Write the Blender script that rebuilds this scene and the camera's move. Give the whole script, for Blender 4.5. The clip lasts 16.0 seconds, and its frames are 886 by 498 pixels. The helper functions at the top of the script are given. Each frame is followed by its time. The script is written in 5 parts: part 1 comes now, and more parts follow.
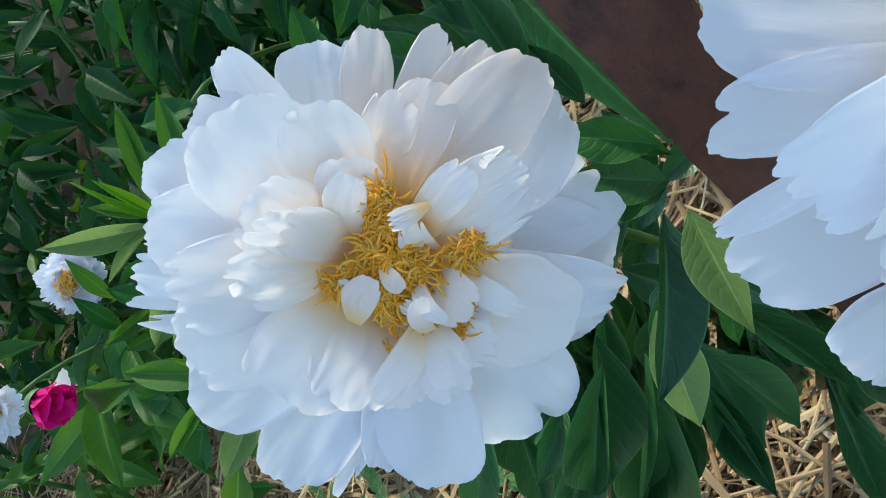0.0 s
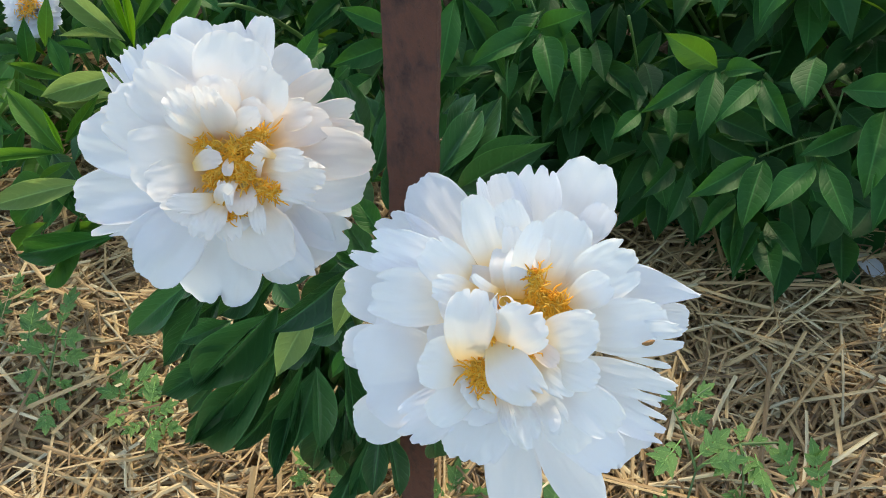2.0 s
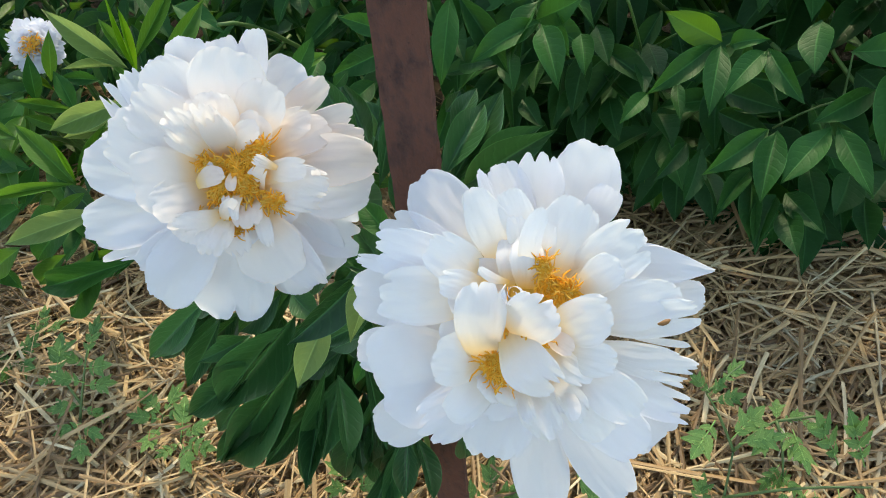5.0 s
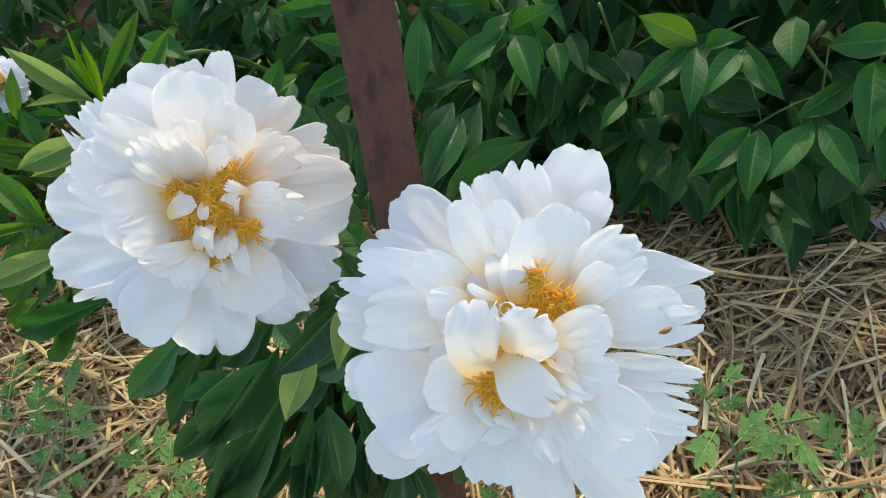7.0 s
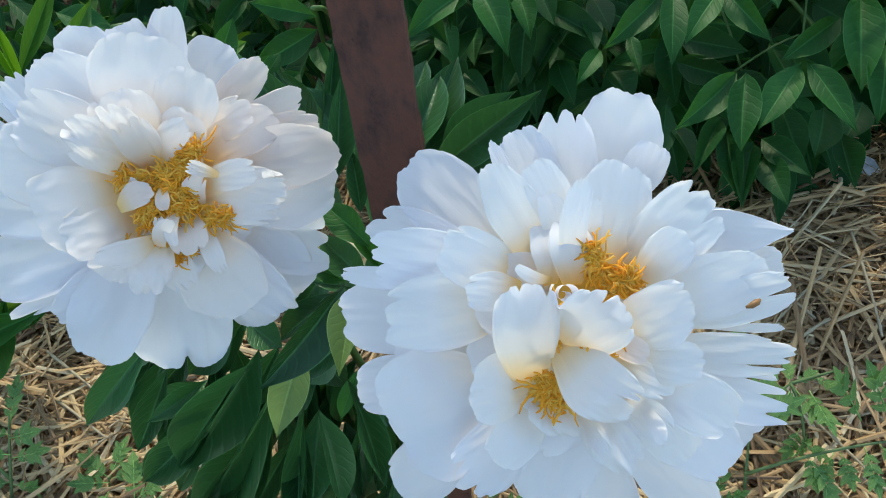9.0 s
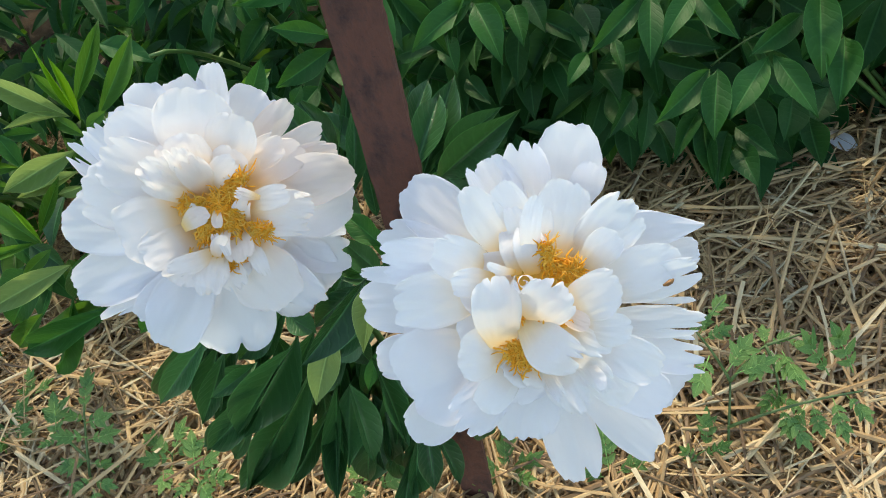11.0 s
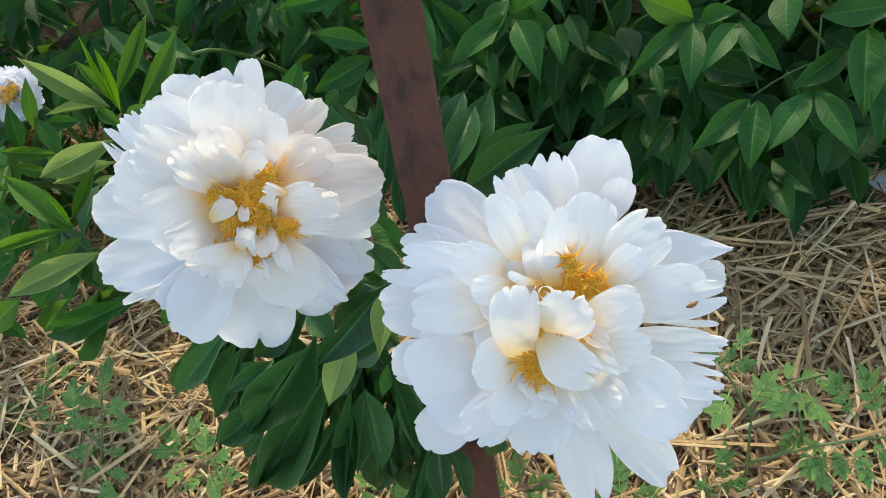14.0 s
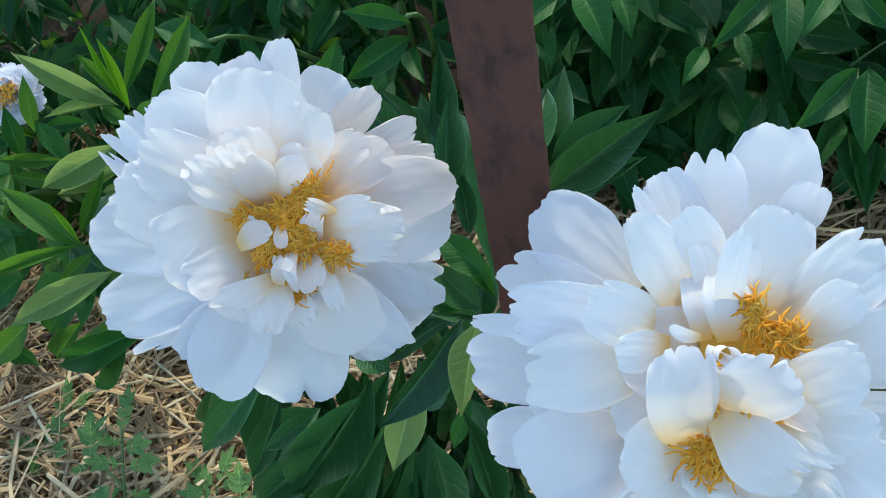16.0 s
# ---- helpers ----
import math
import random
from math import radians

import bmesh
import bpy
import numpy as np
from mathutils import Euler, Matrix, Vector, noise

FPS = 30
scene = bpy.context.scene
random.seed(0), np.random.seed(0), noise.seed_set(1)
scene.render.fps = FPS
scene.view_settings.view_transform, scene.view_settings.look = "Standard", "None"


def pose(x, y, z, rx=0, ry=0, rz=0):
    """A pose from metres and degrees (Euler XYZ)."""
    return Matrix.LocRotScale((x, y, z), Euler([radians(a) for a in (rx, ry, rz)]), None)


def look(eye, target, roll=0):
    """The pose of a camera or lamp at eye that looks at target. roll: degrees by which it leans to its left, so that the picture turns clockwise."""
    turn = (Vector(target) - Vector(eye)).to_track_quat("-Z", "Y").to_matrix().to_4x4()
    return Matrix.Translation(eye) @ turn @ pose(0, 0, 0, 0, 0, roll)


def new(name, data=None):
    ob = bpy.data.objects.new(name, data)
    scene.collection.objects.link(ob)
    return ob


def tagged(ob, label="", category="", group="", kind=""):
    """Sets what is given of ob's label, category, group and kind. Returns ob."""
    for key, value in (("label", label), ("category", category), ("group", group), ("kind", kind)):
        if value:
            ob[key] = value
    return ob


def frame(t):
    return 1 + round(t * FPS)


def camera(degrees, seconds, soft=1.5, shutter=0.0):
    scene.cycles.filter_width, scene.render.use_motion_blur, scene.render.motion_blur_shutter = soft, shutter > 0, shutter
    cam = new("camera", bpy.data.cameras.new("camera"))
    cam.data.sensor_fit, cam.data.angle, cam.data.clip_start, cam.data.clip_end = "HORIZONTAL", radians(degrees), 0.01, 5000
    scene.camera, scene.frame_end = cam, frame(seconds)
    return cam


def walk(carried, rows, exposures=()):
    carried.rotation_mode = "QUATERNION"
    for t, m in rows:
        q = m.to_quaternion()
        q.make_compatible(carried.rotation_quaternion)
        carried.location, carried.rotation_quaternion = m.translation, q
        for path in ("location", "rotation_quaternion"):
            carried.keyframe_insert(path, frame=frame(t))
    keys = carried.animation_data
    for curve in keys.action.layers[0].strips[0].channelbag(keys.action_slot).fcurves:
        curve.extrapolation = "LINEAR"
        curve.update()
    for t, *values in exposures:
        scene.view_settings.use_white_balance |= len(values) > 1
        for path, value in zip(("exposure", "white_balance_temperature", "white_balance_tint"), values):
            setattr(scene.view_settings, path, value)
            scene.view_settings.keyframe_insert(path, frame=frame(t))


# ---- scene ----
cam = camera(58.05, 16.0, soft=1.0)
PATH = [
    (0, 0.0068, -0.0443, 0.6193, 22.53, 37.44, -15.87),
    (0.5, 0.0093, -0.0469, 0.6215, 27.86, 33.01, -10.56),
    (1, 0.0456, -0.1047, 0.6531, 41.14, 17.88, 5.14),
    (1.5, 0.1018, -0.1817, 0.7187, 44.84, 2.26, 17.05),
    (2, 0.1124, -0.2000, 0.7365, 43.91, -0.94, 20.81),
    (2.5, 0.1066, -0.2098, 0.7335, 44.75, -0.15, 21.51),
    (3, 0.1190, -0.2098, 0.7363, 45.12, 1.42, 20.50),
    (3.2, 0.1202, -0.2078, 0.7427, 44.95, 2.03, 19.66),
    (5.3, 0.1204, -0.1961, 0.7287, 44.09, 3.94, 18.62),
    (5.5, 0.1249, -0.1968, 0.7278, 44.47, 4.18, 18.54),
    (6, 0.1229, -0.1965, 0.7301, 44.88, 5.12, 17.56),
    (6.5, 0.1147, -0.1926, 0.7287, 45.69, 5.20, 16.56),
    (7, 0.1153, -0.1853, 0.7178, 45.19, 5.19, 15.46),
    (7.5, 0.1188, -0.1897, 0.7211, 43.29, 5.90, 15.10),
    (8, 0.1130, -0.1854, 0.7100, 42.45, 6.61, 14.64),
    (8.5, 0.0855, -0.1700, 0.6949, 42.59, 6.30, 12.65),
    (9, 0.0689, -0.1498, 0.6779, 42.75, 5.03, 9.56),
    (9.2, 0.0628, -0.1404, 0.6812, 42.70, 4.64, 8.19),
    (11.3, 0.1040, -0.2035, 0.7517, 41.31, 8.48, 8.81),
    (11.5, 0.1047, -0.2017, 0.7463, 42.47, 7.87, 9.82),
    (12, 0.1030, -0.2055, 0.7513, 43.57, 7.83, 11.92),
    (12.5, 0.1028, -0.2139, 0.7491, 43.89, 7.49, 12.93),
    (13, 0.1013, -0.2085, 0.7486, 43.86, 6.85, 13.19),
    (13.5, 0.1020, -0.2076, 0.7474, 43.62, 6.96, 13.45),
    (14, 0.1024, -0.2027, 0.7427, 43.30, 7.10, 13.05),
    (14.5, 0.0998, -0.1910, 0.7344, 42.63, 6.95, 12.28),
    (15, 0.0930, -0.1797, 0.7290, 41.84, 6.62, 11.81),
    (15.5, 0.0844, -0.1641, 0.7110, 41.58, 6.90, 11.87),
    (16, 0.0445, -0.1278, 0.6851, 42.13, 9.54, 12.78),
]
EXPOSURES = [
    (0.0, 1.19, 6550, -1), (0.5, 1.07, 6120, -2), (1.0, 1.04, 5950, -6), (1.5, 1.28, 7220, 0), (2.0, 1.37, 7820, 2), (3.0, 1.43, 8060, 3), (5.5, 1.41, 8060, 3),
    (8.0, 1.36, 7810, 3), (9.0, 1.21, 6950, 0), (9.2, 1.21, 6950, 0), (11.3, 1.42, 8010, 3), (12.5, 1.45, 8210, 3), (14.5, 1.41, 7900, 3), (15.0, 1.37, 7440, 3), (15.5, 1.33, 7330, 1), (16.0, 1.26, 6540, -1),
]
walk(cam, [(t, pose(*place)) for t, *place in PATH], EXPOSURES)

# ---- world and light ----
SUN_HIGH, SUN_TURN = 44.0, -12.0
world = bpy.data.worlds.new("sky")
scene.world = world
world.use_nodes = True
wn = world.node_tree
sky = wn.nodes.new("ShaderNodeTexSky")
sky.sky_type = "NISHITA"
sky.sun_disc = False
sky.sun_elevation, sky.sun_rotation = radians(SUN_HIGH), radians(SUN_TURN)
wn.nodes["Background"].inputs["Strength"].default_value = 0.15
wn.links.new(sky.outputs["Color"], wn.nodes["Background"].inputs["Color"])
sun = new("sun", bpy.data.lights.new("sun", "SUN"))
sun.data.energy, sun.data.angle, sun.data.color = 1.25, radians(3.5), (1.0, 0.9, 0.75)
a = radians(SUN_TURN)
sun.matrix_world = look((3 * math.sin(a), 3 * math.cos(a), 3 * math.tan(radians(SUN_HIGH))), (0, 0, 0))


# ---- materials ----
def shader(name, roughness=0.6, specular=0.5):
    m = bpy.data.materials.new(name)
    m.use_nodes = True
    t = m.node_tree
    b = t.nodes["Principled BSDF"]
    b.inputs["Roughness"].default_value = roughness
    b.inputs["Specular IOR Level"].default_value = specular
    return m, t, b


def add(t, kind, **values):
    n = t.nodes.new(kind)
    for key, value in values.items():
        n.inputs[key].default_value = value
    return n


def ramp(t, fac, stops):
    r = t.nodes.new("ShaderNodeValToRGB")
    el = r.color_ramp.elements
    while len(el) < len(stops):
        el.new(0.5)
    for e, (p, c) in zip(el, stops):
        e.position, e.color = p, (*c, 1)
    t.links.new(fac, r.inputs["Fac"])
    return r.outputs["Color"]


def blend(t, fac, a, b, mode="MIX"):
    n = t.nodes.new("ShaderNodeMix")
    n.data_type, n.blend_type = "RGBA", mode
    for sock, v in ((n.inputs[0], fac), (n.inputs[6], a), (n.inputs[7], b)):
        if hasattr(v, "links"):
            t.links.new(v, sock)
        else:
            sock.default_value = v if isinstance(v, float) else (*v, 1)
    return n.outputs[2]


def calc(t, op, a, b=0.0, c=0.0):
    n = t.nodes.new("ShaderNodeMath")
    n.operation = op
    for i, v in enumerate((a, b, c)):
        if hasattr(v, "links"):
            t.links.new(v, n.inputs[i])
        else:
            n.inputs[i].default_value = v
    return n.outputs[0]


def bump(t, b, height, strength, distance):
    n = add(t, "ShaderNodeBump", Strength=strength, Distance=distance)
    t.links.new(height, n.inputs["Height"])
    t.links.new(n.outputs["Normal"], b.inputs["Normal"])
    return n.outputs["Normal"]


def noisy(t, scale, detail=4.0, vector=None, rough=0.55):
    n = add(t, "ShaderNodeTexNoise", Scale=scale, Detail=detail, Roughness=rough)
    if vector is not None:
        t.links.new(vector, n.inputs["Vector"])
    return n.outputs["Fac"]


def stretched(t, source, scale):
    n = t.nodes.new("ShaderNodeVectorMath")
    n.operation = "MULTIPLY"
    t.links.new(source, n.inputs[0])
    n.inputs[1].default_value = scale
    return n.outputs[0]


def through_light(t, b, colour, share, normal=None):
    """Thin living tissue: part of the light goes through it."""
    tr = t.nodes.new("ShaderNodeBsdfTranslucent")
    if hasattr(colour, "links"):
        t.links.new(colour, tr.inputs["Color"])
    else:
        tr.inputs["Color"].default_value = (*colour, 1)
    if normal is not None:
        t.links.new(normal, tr.inputs["Normal"])
    mix = add(t, "ShaderNodeMixShader", Fac=share)
    t.links.new(b.outputs[0], mix.inputs[1])
    t.links.new(tr.outputs[0], mix.inputs[2])
    t.links.new(mix.outputs[0], t.nodes["Material Output"].inputs["Surface"])


def petal_material(name, tone, base):
    m, t, b = shader(name, 0.55, 0.3)
    uv = t.nodes.new("ShaderNodeTexCoord")
    sep = t.nodes.new("ShaderNodeSeparateXYZ")
    t.links.new(uv.outputs["UV"], sep.inputs[0])
    veins = noisy(t, 1.0, 4.0, stretched(t, uv.outputs["UV"], (34.0, 1.6, 1.0)))
    blotch = noisy(t, 45.0, 3.0, uv.outputs["Object"])
    # Yellow petal root, widened by painting in the stamens' warm bounce.
    root = ramp(t, sep.outputs[1], [(0.0, base), (0.2, tuple(0.6 * p + 0.4 * q for p, q in zip(base, tone))), (0.4, tuple(0.14 * p + 0.86 * q for p, q in zip(base, tone))), (0.66, tone)])
    colour = blend(t, calc(t, "MULTIPLY", calc(t, "SUBTRACT", 0.62, veins), 0.15), root, tuple(0.86 * c for c in tone))
    colour = blend(t, calc(t, "MULTIPLY", calc(t, "SUBTRACT", blotch, 0.4), 0.25), colour, (tone[0] * 0.97, tone[1] * 0.955, tone[2] * 0.94))
    t.links.new(colour, b.inputs["Base Color"])
    n = bump(t, b, veins, 0.2, 0.0003)
    through_light(t, b, colour, 0.36, n)
    return m


def leaf_material(name, dark, light, glow, share=0.3, rough=0.42, gloss=0.35):
    """Leaf tissue: a pale sunken midrib, curved side veins, mottling, and a tone of its own for each leaf."""
    m, t, b = shader(name, rough, gloss)
    uv = t.nodes.new("ShaderNodeTexCoord")
    sep = t.nodes.new("ShaderNodeSeparateXYZ")
    t.links.new(uv.outputs["UV"], sep.inputs[0])
    side = calc(t, "ABSOLUTE", calc(t, "SUBTRACT", sep.outputs[0], 0.5))
    rib = calc(t, "POWER", calc(t, "MAXIMUM", calc(t, "SUBTRACT", 1.0, calc(t, "MULTIPLY", side, 25.0)), 0.0), 0.7)
    shift = calc(t, "MULTIPLY", noisy(t, 2.6, 2.0, uv.outputs["UV"]), 0.16)
    slant = calc(t, "POWER", calc(t, "MULTIPLY", side, 2.0), 1.4)
    wave = calc(t, "SINE", calc(t, "MULTIPLY", calc(t, "ADD", shift, calc(t, "SUBTRACT", sep.outputs[1], calc(t, "MULTIPLY", slant, 0.2))), 58.0))
    vein = calc(t, "POWER", calc(t, "MULTIPLY", calc(t, "ADD", wave, 1.0), 0.5), 7.0)
    info = t.nodes.new("ShaderNodeObjectInfo")
    geo = t.nodes.new("ShaderNodeNewGeometry")
    own = calc(t, "FRACT", calc(t, "ADD", info.outputs["Random"], geo.outputs["Random Per Island"]))
    patch = noisy(t, 3.0, 4.0, stretched(t, uv.outputs["UV"], (1.0, 2.5, 1.0)))
    spot = noisy(t, 260.0, 4.0, geo.outputs["Position"])
    tone = blend(t, own, dark, light)
    tone = blend(t, calc(t, "MULTIPLY", patch, 0.4), tone, light)
    tone = blend(t, calc(t, "MULTIPLY", spot, 0.3), tone, tuple(0.55 * c for c in dark))
    pale = tuple(min(1.0, 1.7 * c + 0.015) for c in light)
    tone = blend(t, calc(t, "MULTIPLY", vein, 0.08), tone, pale)
    tone = blend(t, calc(t, "MULTIPLY", rib, 0.72), tone, pale)
    tone = blend(t, calc(t, "MULTIPLY", calc(t, "GREATER_THAN", side, 0.482), 0.6), tone, pale)
    t.links.new(tone, b.inputs["Base Color"])
    worn = calc(t, "MULTIPLY_ADD", spot, 0.22, rough - 0.1)
    t.links.new(worn, b.inputs["Roughness"])
    height = calc(t, "SUBTRACT", calc(t, "MULTIPLY", spot, 0.25), calc(t, "ADD", calc(t, "MULTIPLY", vein, 0.19), calc(t, "MULTIPLY", rib, 0.6)))
    n = bump(t, b, height, 0.6, 0.0012)
    through_light(t, b, blend(t, 0.5, tone, glow), share, n)
    return m


WHITE = petal_material("white_petal", (0.885, 0.89, 0.945), (0.95, 0.68, 0.2))
IVORY = petal_material("ivory_petal", (0.912, 0.908, 0.92), (0.97, 0.66, 0.16))
PEARL = petal_material("pearl_petal", (0.94, 0.9, 0.882), (0.97, 0.62, 0.12))
# Pinkish petal tone with the warm glow of sunlight painted into it.
SUN_BLUSH = petal_material("sun_blush_petal", (0.97, 0.875, 0.815), (0.95, 0.66, 0.2))
PINK = petal_material("magenta_petal", (0.8, 0.008, 0.3), (0.7, 0.01, 0.24))
LEAF = {
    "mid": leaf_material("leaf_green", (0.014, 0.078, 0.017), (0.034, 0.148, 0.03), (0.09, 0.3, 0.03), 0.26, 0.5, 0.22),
    # Darker copy of the leaf green: shade painted into low and far leaves.
    "dark": leaf_material("leaf_green_painted_shade", (0.009, 0.05, 0.012), (0.019, 0.09, 0.021), (0.06, 0.21, 0.025), 0.24, 0.5, 0.22),
    "deep": leaf_material("leaf_deep_green", (0.011, 0.052, 0.017), (0.042, 0.145, 0.046), (0.06, 0.22, 0.04), 0.15, 0.34, 0.5),
    "fresh": leaf_material("leaf_fresh_green", (0.03, 0.12, 0.016), (0.07, 0.21, 0.032), (0.22, 0.45, 0.03), 0.34, 0.45),
    "bright": leaf_material("leaf_bright_green", (0.09, 0.28, 0.012), (0.15, 0.36, 0.02), (0.3, 0.55, 0.03), 0.42, 0.5),
    # Pale green with direct sun painted in, for leaves the sun catches.
    "lime": leaf_material("leaf_sunlit_pale_green", (0.12, 0.23, 0.06), (0.22, 0.34, 0.11), (0.42, 0.55, 0.16), 0.4, 0.45),
    # Lighter copy of the leaf green, scattered as painted sun flecks.
    "sunny": leaf_material("leaf_green_painted_sun", (0.03, 0.12, 0.012), (0.055, 0.18, 0.02), (0.2, 0.4, 0.02), 0.38, 0.45),
    "weed": leaf_material("weed_leaf_green", (0.085, 0.23, 0.07), (0.2, 0.36, 0.11), (0.24, 0.42, 0.06), 0.35, 0.6),
}


def stem_material(name, colour):
    m, t, b = shader(name, 0.5)
    c = t.nodes.new("ShaderNodeTexCoord")
    tone = blend(t, noisy(t, 60.0, 4.0, c.outputs["Object"]), tuple(0.6 * v for v in colour), tuple(1.3 * v for v in colour))
    t.links.new(tone, b.inputs["Base Color"])
    bump(t, b, noisy(t, 300.0, 2.0, c.outputs["Object"]), 0.2, 0.001)
    return m


CREAM = stem_material("flower_base_cream", (0.72, 0.5, 0.06))
SPOT = stem_material("dry_brown", (0.3, 0.14, 0.04))
DISC = stem_material("flower_disc_yellow", (0.82, 0.48, 0.06))
STEM = stem_material("green_stem", (0.08, 0.17, 0.04))
WEED_STEM = stem_material("weed_stem", (0.09, 0.16, 0.05))


def stamen_material():
    m, t, b = shader("stamen_yellow", 0.6)
    g = t.nodes.new("ShaderNodeNewGeometry")
    tone = ramp(t, g.outputs["Random Per Island"], [(0.0, (1.0, 0.47, 0.02)), (0.5, (1.0, 0.57, 0.05)), (1.0, (1.0, 0.68, 0.14))])
    t.links.new(tone, b.inputs["Base Color"])
    through_light(t, b, tone, 0.35)
    return m


STAMEN = stamen_material()


def straw_material():
    m, t, b = shader("dry_straw", 0.55)
    g = t.nodes.new("ShaderNodeNewGeometry")
    c = t.nodes.new("ShaderNodeTexCoord")
    tone = ramp(t, g.outputs["Random Per Island"], [(0.0, (0.12, 0.066, 0.028)), (0.22, (0.3, 0.178, 0.074)), (0.55, (0.52, 0.34, 0.155)), (0.85, (0.7, 0.5, 0.255)), (1.0, (0.86, 0.73, 0.47))])
    tone = blend(t, calc(t, "MULTIPLY", noisy(t, 90.0, 5.0, c.outputs["Object"]), 0.5), tone, (0.22, 0.14, 0.08))
    t.links.new(tone, b.inputs["Base Color"])
    bump(t, b, noisy(t, 700.0, 2.0, c.outputs["Object"]), 0.3, 0.0006)
    return m


STRAW = straw_material()
STALK = stem_material("dry_stalk", (0.46, 0.38, 0.25))


def soil_material():
    m, t, b = shader("brown_soil", 0.95, 0.2)
    c = t.nodes.new("ShaderNodeTexCoord")
    tone = ramp(t, noisy(t, 14.0, 8.0, c.outputs["Object"], 0.7), [(0.25, (0.025, 0.018, 0.012)), (0.6, (0.07, 0.05, 0.032)), (0.8, (0.12, 0.09, 0.055))])
    t.links.new(tone, b.inputs["Base Color"])
    bump(t, b, noisy(t, 90.0, 8.0, c.outputs["Object"], 0.7), 0.8, 0.01)
    return m


SOIL = soil_material()


def rust_material():
    m, t, b = shader("rusty_steel", 0.72, 0.35)
    c = t.nodes.new("ShaderNodeTexCoord")
    o = c.outputs["Object"]
    big = noisy(t, 52.0, 9.0, stretched(t, o, (1.0, 1.0, 0.55)), 0.65)
    fine = noisy(t, 240.0, 5.0, o, 0.7)
    pits = noisy(t, 300.0, 3.0, o)
    tone = ramp(t, big, [(0.36, (0.036, 0.022, 0.026)), (0.44, (0.085, 0.043, 0.041)), (0.52, (0.135, 0.058, 0.046)), (0.6, (0.11, 0.05, 0.043)), (0.68, (0.07, 0.033, 0.031))])
    tone = blend(t, calc(t, "MULTIPLY", calc(t, "SUBTRACT", fine, 0.3), 1.1), tone, (0.16, 0.062, 0.038))
    tone = blend(t, calc(t, "MULTIPLY", calc(t, "GREATER_THAN", pits, 0.68), 0.5), tone, (0.02, 0.014, 0.014))
    t.links.new(tone, b.inputs["Base Color"])
    bump(t, b, calc(t, "SUBTRACT", calc(t, "ADD", fine, calc(t, "MULTIPLY", big, 1.5)), calc(t, "GREATER_THAN", pits, 0.68)), 0.8, 0.0012)
    return m


RUST = rust_material()


# ---- building helpers ----
def mesh_from(name, verts, faces, material, uvs=None, smooth=True):
    me = bpy.data.meshes.new(name)
    me.from_pydata([tuple(v) for v in verts], [], faces)
    if uvs is not None:
        layer = me.uv_layers.new(name="UVMap")
        for loop in me.loops:
            layer.data[loop.index].uv = uvs[loop.vertex_index]
    me.materials.append(material)
    me.polygons.foreach_set("use_smooth", [smooth] * len(me.polygons))
    me.update()
    return me


def thing(name, at, label, category, group="", kind=""):
    ob = new(name)
    ob.location = at
    ob.empty_display_size = 0.02
    return tagged(ob, label, category, group, kind)


def part(name, me, parent, m=Matrix.Identity(4), label=""):
    """One mesh object under a thing or a part; m is its pose in its parent's own axes."""
    ob = new(name, me)
    ob.parent = parent
    ob.matrix_basis = m
    return tagged(ob, label)


def grid_faces(rows, cols):
    return [(i * cols + j, i * cols + j + 1, (i + 1) * cols + j + 1, (i + 1) * cols + j) for i in range(rows - 1) for j in range(cols - 1)]


def tube_data(points, radii, sides=7):
    verts, faces = [], []
    n = len(points)
    for i, p in enumerate(points):
        d = (Vector(points[min(i + 1, n - 1)]) - Vector(points[max(i - 1, 0)])).normalized()
        u = d.cross(Vector((0.31, 0.77, 0.55))).normalized()
        v = d.cross(u)
        for k in range(sides):
            g = 2 * math.pi * k / sides
            verts.append(Vector(p) + radii[i] * (math.cos(g) * u + math.sin(g) * v))
    for i in range(n - 1):
        for k in range(sides):
            l = (k + 1) % sides
            faces.append((i * sides + k, i * sides + l, (i + 1) * sides + l, (i + 1) * sides + k))
    faces.append(tuple(range(sides))[::-1])
    faces.append(tuple((n - 1) * sides + k for k in range(sides)))
    return verts, faces


def stem(plant, start, end, sag=(0, 0, 0), radius=0.003, material=STEM, name="stem", taper=0.7):
    """A stem between two places in the world, bent aside by sag in its middle."""
    o = plant.location
    a, b, s = Vector(start) - o, Vector(end) - o, Vector(sag)
    pts = [a.lerp(b, i / 8) + s * (4 * (i / 8) * (1 - i / 8)) for i in range(9)]
    v, f = tube_data(pts, [radius * (1 - (1 - taper) * i / 8) for i in range(9)])
    return part(name, mesh_from(name, v, f, material), plant)


# ---- ground ----
def ground_height(x, y):
    return 0.012 * noise.noise((x * 3.1, y * 3.1, 0.3)) + 0.006 * noise.noise((x * 11, y * 11, 2.0))


def build_ground():
    steps = [-60, -30, -14, -7, -4, -2.6] + [-1.8 + 0.06 * i for i in range(61)] + [2.6, 4, 7, 14, 30, 60]
    verts = [(x, y, ground_height(x, y) - 0.012) for y in steps for x in steps]
    n = len(steps)
    tagged(new("ground", mesh_from("ground", verts, grid_faces(n, n), SOIL)), "brown garden soil under a straw mulch", "soil", kind="structure")


build_ground()


